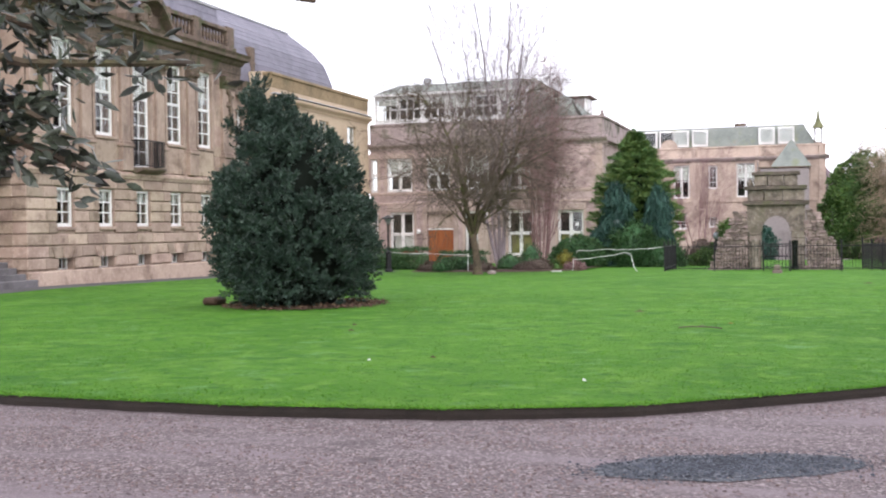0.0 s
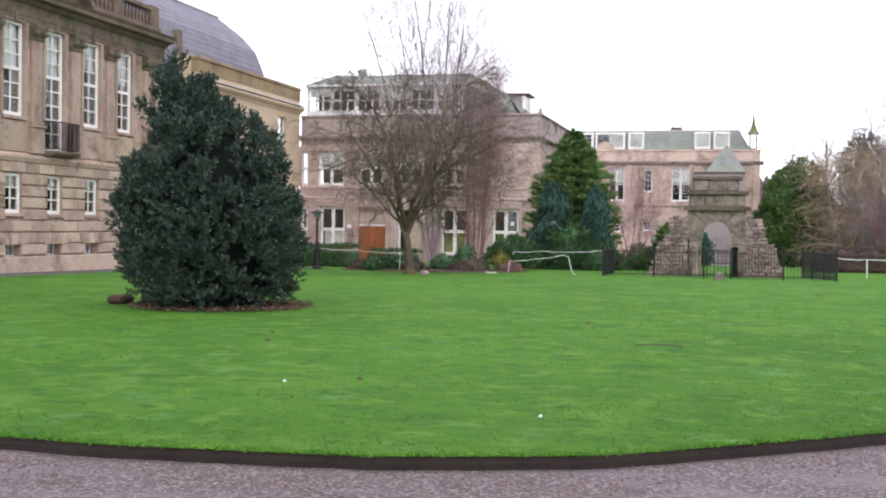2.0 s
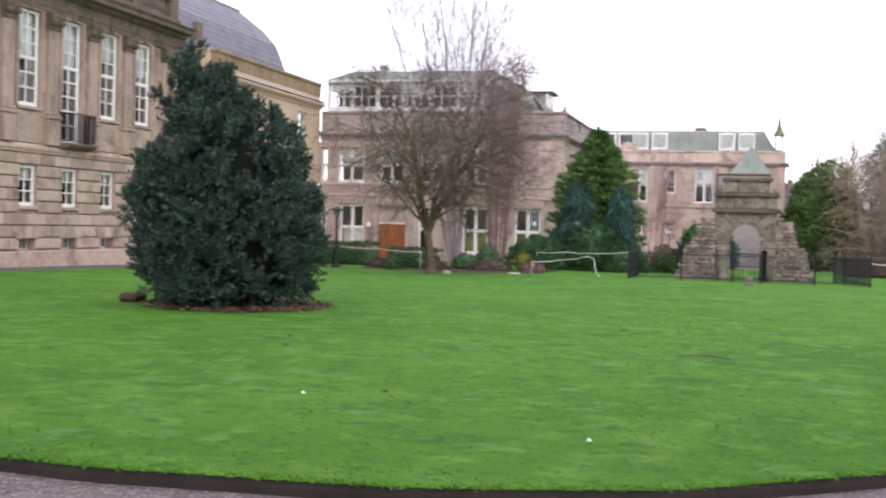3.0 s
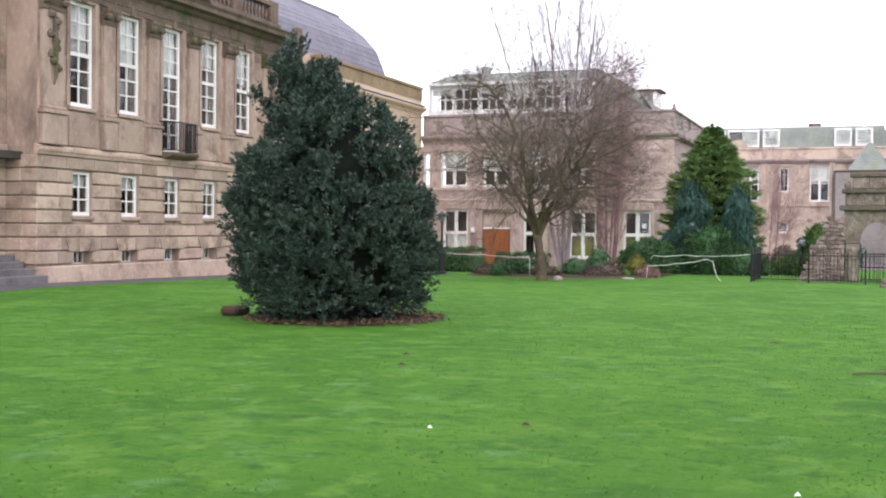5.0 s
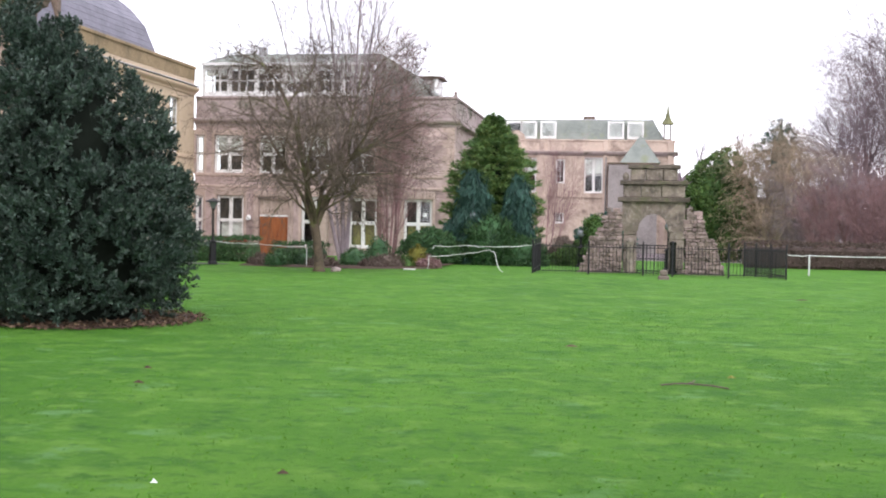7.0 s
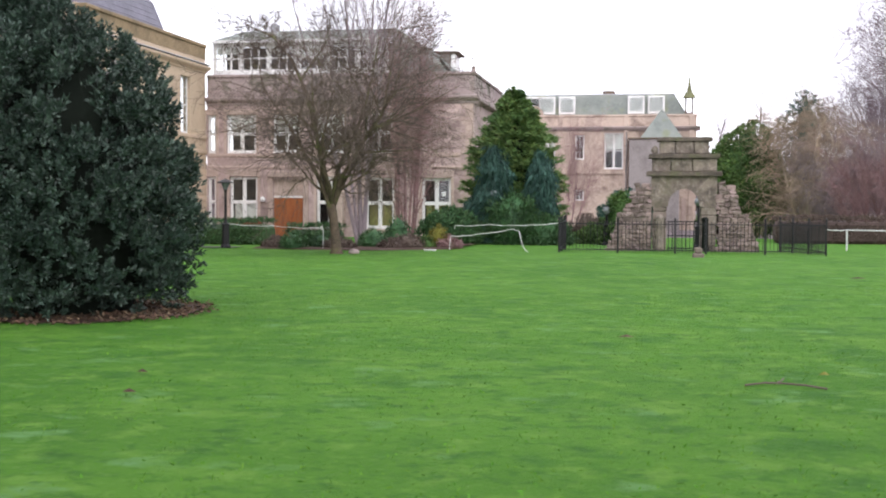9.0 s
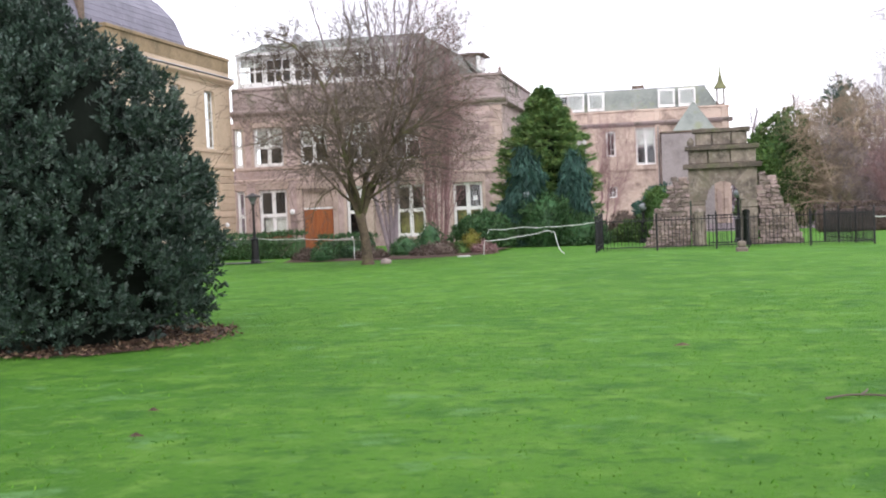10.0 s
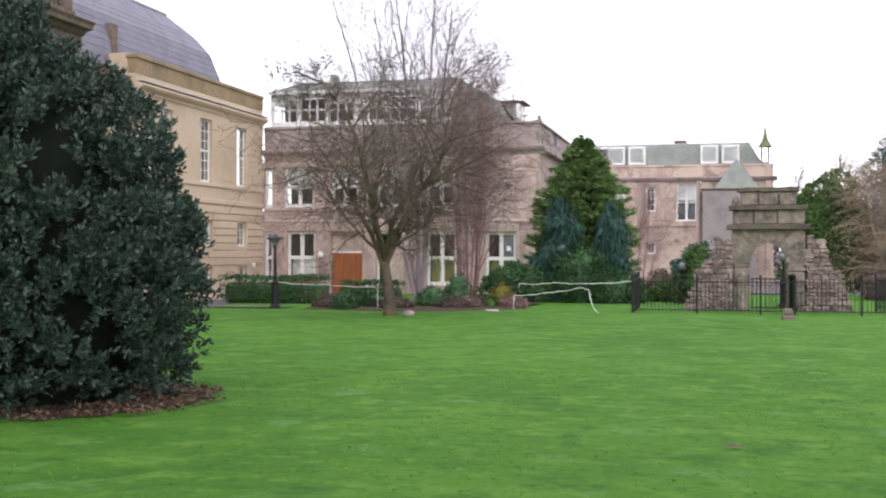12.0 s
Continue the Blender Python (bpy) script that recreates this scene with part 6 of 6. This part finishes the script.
# ---------- lamps ----------
def lamp_post(x, y, tall, globe, label, foot=0.9):
    t = thing("lamp_post", pose(x, y, ground_z(x, y)), label, "lamp", "garden lamps")
    part("pedestal", Geo().lathe([(0.19, -0.05), (0.19, 0.08), (0.14, 0.14), (0.13, foot - 0.1), (0.16, foot - 0.05), (0.1, foot)], 0, 0, 8), BLACK_IRON, t)
    part("pole", Geo().lathe([(0.07, foot), (0.05, foot + 0.1), (0.045, tall - 0.35), (0.08, tall - 0.3), (0.05, tall - 0.26)], 0, 0, 8), BLACK_IRON, t)
    if globe:
        part("globe", Geo().lathe([(0.05, tall - 0.3)] + [(0.17 * math.sin(math.pi * k / 10), tall - 0.13 - 0.17 * math.cos(math.pi * k / 10)) for k in range(1, 10)] + [(0.001, tall + 0.04)], 0, 0, 14), LAMP_GLASS, t, "frosted round globe", True)
        part("cap", Geo().lathe([(0.1, tall + 0.0), (0.06, tall + 0.05), (0.001, tall + 0.08)], 0, 0, 10), BLACK_IRON, t)
    else:
        part("lantern", Geo().lathe([(0.07, tall - 0.28), (0.17, tall - 0.06), (0.17, tall - 0.05), (0.06, tall - 0.04)], 0, 0, 8), LAMP_GLASS, t)
        part("cap", Geo().lathe([(0.29, tall - 0.05), (0.28, tall - 0.01), (0.12, tall + 0.06), (0.03, tall + 0.1), (0.001, tall + 0.14)], 0, 0, 12), BLACK_IRON, t)


lamp_post(-6.2, 46.2, 2.35, False, "black iron lamp post with a flat-capped lantern")
lamp_post(2.15, 56.0, 2.3, True, "black lamp post with a frosted globe before the cypress")
lamp_post(10.55, 53.5, 1.95, True, "black lamp post with a globe behind the gateway")
lamp_post(6.9, 56.0, 1.6, True, "low black lamp post with a globe")


# ---------- white plastic barrier pipes ----------
def pipe_run(name, pts, r, label):
    t = [(x, y, ground_z(x, y) + z) for x, y, z in pts]
    fine = []
    for a, b in zip(t, t[1:]):
        for k in range(6):
            s = k / 6
            fine.append(Vector(a).lerp(Vector(b), s) + Vector((0, 0, -0.03 * math.sin(math.pi * s) + 0.012 * math.sin(k * 2.3 + a[0]))))
    fine.append(Vector(t[-1]))
    tagged(part(name, Geo().tube(fine, r, 6), TAPE), label, "barrier", "barrier pipes")


pipe_run("barrier_pipe", [(5.62, 45.9, 0.98), (4.2, 46.0, 0.9), (3.2, 46.3, 0.92), (2.0, 46.6, 0.86), (1.95, 46.6, 0.76)], 0.011, "sagging white plastic pipe tied along the border")
pipe_run("barrier_pipe", [(1.86, 46.2, 0.03), (1.9, 46.2, 0.5), (3.0, 46.0, 0.6), (4.1, 45.9, 0.78), (4.3, 45.8, 0.72), (4.45, 45.6, 0.2), (4.65, 45.3, 0.02)], 0.012, "bent white plastic pipe standing on the lawn")
pipe_run("barrier_pipe", [(-6.1, 46.2, 0.86), (-4.4, 46.0, 0.8), (-2.6, 45.8, 0.74), (-2.5, 45.8, 0.7), (-2.42, 45.5, 0.02)], 0.011, "white plastic pipe between the lamp post and the border")
pipe_run("barrier_pipe", [(14.2, 46.0, 0.85), (15.9, 52.1, 0.78), (24.0, 53.0, 0.8), (34.0, 53.5, 0.8)], 0.018, "white plastic rail along the lawn's far side")
for x, y in ((15.9, 52.1), (21.0, 52.7), (27.0, 53.1)):
    tagged(part("barrier_post", Geo().box(x - 0.03, x + 0.03, y - 0.03, y + 0.03, ground_z(x, y) - 0.05, ground_z(x, y) + 0.8, 0.01), TAPE), "white plastic barrier post", "barrier", "barrier posts")
g = Geo()
rng = random.Random(3)
g.lathe([(0.001, -0.02), (0.2, 0.0), (0.26, 0.08), (0.2, 0.17), (0.001, 0.21)], 0, 0, 9)
g.v = [(x * 0.72 + rng.gauss(0, 0.015), y * 0.7 + rng.gauss(0, 0.015), z * 0.72 + rng.gauss(0, 0.01)) for x, y, z in g.v]
tagged(part("boulder", g, PARAPET, smooth=True), "small pale boulder beside the cherry tree", "stone").location = (-0.28, 41.4, ground_z(0, 41.4))
tagged(part("white_slab", Geo().box(-0.2, 0.2, -0.1, 0.1, 0.0, 0.04, 0.01), TAPE), "flat white slab on the grass", "stone").location = (1.3, 45.6, ground_z(0, 45.6) + 0.01)

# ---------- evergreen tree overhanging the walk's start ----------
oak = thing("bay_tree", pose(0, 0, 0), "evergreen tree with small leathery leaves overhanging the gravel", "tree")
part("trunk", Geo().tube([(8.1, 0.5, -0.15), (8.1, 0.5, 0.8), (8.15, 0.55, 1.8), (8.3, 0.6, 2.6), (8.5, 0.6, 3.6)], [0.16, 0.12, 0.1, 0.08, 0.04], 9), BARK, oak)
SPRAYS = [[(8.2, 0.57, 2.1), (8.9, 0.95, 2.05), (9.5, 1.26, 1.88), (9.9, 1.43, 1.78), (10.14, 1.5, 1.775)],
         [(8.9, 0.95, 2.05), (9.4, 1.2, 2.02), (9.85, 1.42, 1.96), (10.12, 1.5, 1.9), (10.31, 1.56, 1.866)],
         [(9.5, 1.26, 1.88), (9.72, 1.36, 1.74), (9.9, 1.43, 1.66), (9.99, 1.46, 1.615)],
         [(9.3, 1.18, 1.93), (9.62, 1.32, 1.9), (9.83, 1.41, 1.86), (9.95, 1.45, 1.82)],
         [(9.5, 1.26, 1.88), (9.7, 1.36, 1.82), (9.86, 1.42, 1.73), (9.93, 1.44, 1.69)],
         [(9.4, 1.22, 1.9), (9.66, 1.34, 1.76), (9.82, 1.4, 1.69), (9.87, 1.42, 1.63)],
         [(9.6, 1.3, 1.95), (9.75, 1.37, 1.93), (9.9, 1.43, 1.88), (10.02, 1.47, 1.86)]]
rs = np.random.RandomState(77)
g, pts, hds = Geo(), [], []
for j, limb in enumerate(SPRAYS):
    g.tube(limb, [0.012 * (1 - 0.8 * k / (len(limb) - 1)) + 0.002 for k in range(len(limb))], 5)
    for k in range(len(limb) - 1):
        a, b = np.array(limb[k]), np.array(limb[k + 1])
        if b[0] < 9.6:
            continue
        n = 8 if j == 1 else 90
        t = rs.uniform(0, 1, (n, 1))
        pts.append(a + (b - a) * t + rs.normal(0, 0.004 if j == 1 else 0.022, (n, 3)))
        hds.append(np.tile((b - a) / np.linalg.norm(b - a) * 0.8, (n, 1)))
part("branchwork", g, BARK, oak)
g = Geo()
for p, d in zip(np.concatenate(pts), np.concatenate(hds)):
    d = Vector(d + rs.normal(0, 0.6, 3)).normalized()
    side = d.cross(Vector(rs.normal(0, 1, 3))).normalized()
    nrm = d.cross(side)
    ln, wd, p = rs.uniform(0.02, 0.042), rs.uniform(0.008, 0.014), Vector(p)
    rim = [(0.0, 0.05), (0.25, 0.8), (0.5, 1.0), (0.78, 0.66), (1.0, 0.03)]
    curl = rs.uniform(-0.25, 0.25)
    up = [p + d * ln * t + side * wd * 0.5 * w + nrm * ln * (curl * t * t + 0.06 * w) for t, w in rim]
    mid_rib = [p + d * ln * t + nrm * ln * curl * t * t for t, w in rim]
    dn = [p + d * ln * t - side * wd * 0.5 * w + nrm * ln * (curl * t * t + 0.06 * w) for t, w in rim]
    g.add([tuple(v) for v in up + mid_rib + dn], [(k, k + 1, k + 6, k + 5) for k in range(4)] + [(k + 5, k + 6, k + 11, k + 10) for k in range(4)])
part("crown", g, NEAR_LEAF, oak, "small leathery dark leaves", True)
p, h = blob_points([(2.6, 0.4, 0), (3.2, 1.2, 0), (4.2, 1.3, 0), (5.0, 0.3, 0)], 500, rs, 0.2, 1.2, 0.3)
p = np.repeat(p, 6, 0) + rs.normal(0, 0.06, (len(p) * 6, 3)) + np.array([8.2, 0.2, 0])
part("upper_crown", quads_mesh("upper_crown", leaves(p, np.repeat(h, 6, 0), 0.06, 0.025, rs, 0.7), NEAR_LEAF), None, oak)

# ---------- fine ground cover ----------
rs = np.random.RandomState(8)
n = 60000
x = rs.uniform(-6.0, 15.0, n)
front = np.interp(x, [-9.4, 3.6, 6.1, 8.05, 9.5, 10.1, 11.6, 12.8, 14.0, 15.5], [9.45, 9.17, 9.05, 9.23, 9.73, 10.15, 11.35, 12.65, 14.45, 17.6])
y = front + 0.02 + 17.0 * rs.uniform(0, 1, n) ** 1.5
y[:9000] = front[:9000] + rs.normal(-0.01, 0.03, 9000)
keep = ((x - 0.9) / 1.95) ** 2 + ((y - 21.8) / 1.78) ** 2 > 1.0
x, y = x[keep], y[keep]
n = len(x)
p = np.stack([x, y, np.array([ground_z(u, v) for u, v in zip(x, y)]) - 0.003], 1)
lean = np.stack([rs.normal(0, 0.9, n), rs.normal(0, 0.9, n), np.full(n, 0.4)], 1)
blades = leaves(p, unit(lean), 0.032, 0.009, rs, 0.3, 0.5)
tagged(part("grass_blades", quads_mesh("grass_blades", blades, GRASS_BLADE), None), "short uneven grass blades of the lawn", "grass", kind="stuff")


def pebbles(name, pts, size, material, label):
    n = len(pts)
    octa = np.array([(1, 0, 0), (-1, 0, 0), (0, 1, 0), (0, -1, 0), (0, 0, 0.7), (0, 0, -0.4)], dtype=float)
    r = size * rs.uniform(0.5, 1.4, (n, 1, 1))
    v = pts[:, None, :] + octa[None] * r * rs.uniform(0.6, 1.3, (n, 6, 1))
    tri = np.array([(0, 2, 4), (2, 1, 4), (1, 3, 4), (3, 0, 4)])
    me = bpy.data.meshes.new(name)
    f = (tri[None] + (np.arange(n) * 6)[:, None, None]).reshape(-1, 3)
    me.from_pydata(v.reshape(-1, 3).tolist(), [], f.tolist())
    me.materials.append(material)
    tagged(part(name, me, None), label, "gravel", kind="stuff")


n = 15000
x = rs.uniform(3.5, 13.0, n)
front = np.interp(x, [3.6, 6.1, 8.05, 9.5, 10.1, 11.6, 12.8, 14.0], [9.0, 8.9, 9.08, 9.58, 10.0, 11.2, 12.5, 14.3])
y = front - 0.1 - rs.uniform(0, 1, n) * 4.6
keep = np.array([noise.noise(Vector((a * 0.5, b * 1.6, 3))) + 0.35 * noise.noise(Vector((a * 3, b * 3, 1))) > -0.12 for a, b in zip(x, y)])
pebbles("gravel_stones", np.stack([x, y, np.full(n, -0.098)], 1)[keep], 0.011, PEBBLE, "loose pinkish gravel stones")
g = Geo()
for k in range(40):
    a = 2 * math.pi * k / 40
    r = 1 + 0.16 * noise.noise(Vector((math.cos(a) * 2.2, math.sin(a) * 2.2, 7)))
    g.v.append((10.5 + 0.84 * r * math.cos(a) + 0.2 * r * math.sin(a), 7.85 + 0.2 * r * math.cos(a) + 0.5 * r * math.sin(a), -0.095))
g.v.append((10.5, 7.85, -0.085))
g.f = [(k, (k + 1) % 40, 40) for k in range(40)]
tagged(part("dark_gravel_patch", g, DARK_GRAVEL), "patch of dark slate chippings filling a hollow in the gravel", "gravel", kind="structure")
n = 4200
a, r = rs.uniform(0, 2 * np.pi, n), np.abs(rs.normal(0, 0.55, n)) ** 0.8
x, y = 10.5 + 0.85 * r * np.cos(a) + 0.2 * r * np.sin(a), 7.85 + 0.24 * r * np.cos(a) + 0.45 * r * np.sin(a)
pebbles("slate_chippings", np.stack([x, y, np.full(n, -0.09)], 1), 0.011, DARK_PEBBLE, "dark slate chippings spread over the gravel")
# litter on the lawn
for k, (x, y, w, m, lab) in enumerate(((8.93, 10.95, 0.022, TAPE, "white paper scrap on the lawn"), (9.9, 17.75, 0.05, GOLD_LEAF, "yellow fallen leaf on the lawn"), (4.5, 15.8, 0.06, MULCH, "brown fallen leaf on the lawn"),
                                       (4.17, 16.75, 0.05, MULCH, "brown fallen leaf on the lawn"), (6.84, 12.6, 0.04, MULCH, "brown fallen leaf on the lawn"), (6.2, 12.2, 0.022, TAPE, "white paper scrap on the lawn"),
                                       (12.5, 30.8, 0.16, MULCH, "small dark molehill on the lawn"), (8.2, 20.1, 0.09, LITTER, "small bare patch on the lawn"))):
    g = Geo().add([(-w, 0, 0.03), (0, -w * 0.6, 0.036), (w, 0.01, 0.03), (0, w * 0.6, 0.045), (0, 0, 0.06)], [(0, 1, 4), (1, 2, 4), (2, 3, 4), (3, 0, 4)])
    tagged(part("lawn_litter", g, m), lab, "litter", "litter on the lawn").location = (x, y, ground_z(x, y))
# a thin fallen twig on the grass
g = Geo().tube([(9.19, 17.14, 0.02), (9.35, 17.22, 0.03), (9.48, 17.26, 0.025), (9.66, 17.16, 0.03), (9.82, 17.07, 0.02)], 0.009, 5)
g.tube([(9.44, 17.25, 0.025), (9.5, 17.36, 0.03), (9.53, 17.48, 0.03)], 0.006, 4)
tagged(part("fallen_twig", g, TWIG), "thin dry brown twig lying on the lawn", "twig")
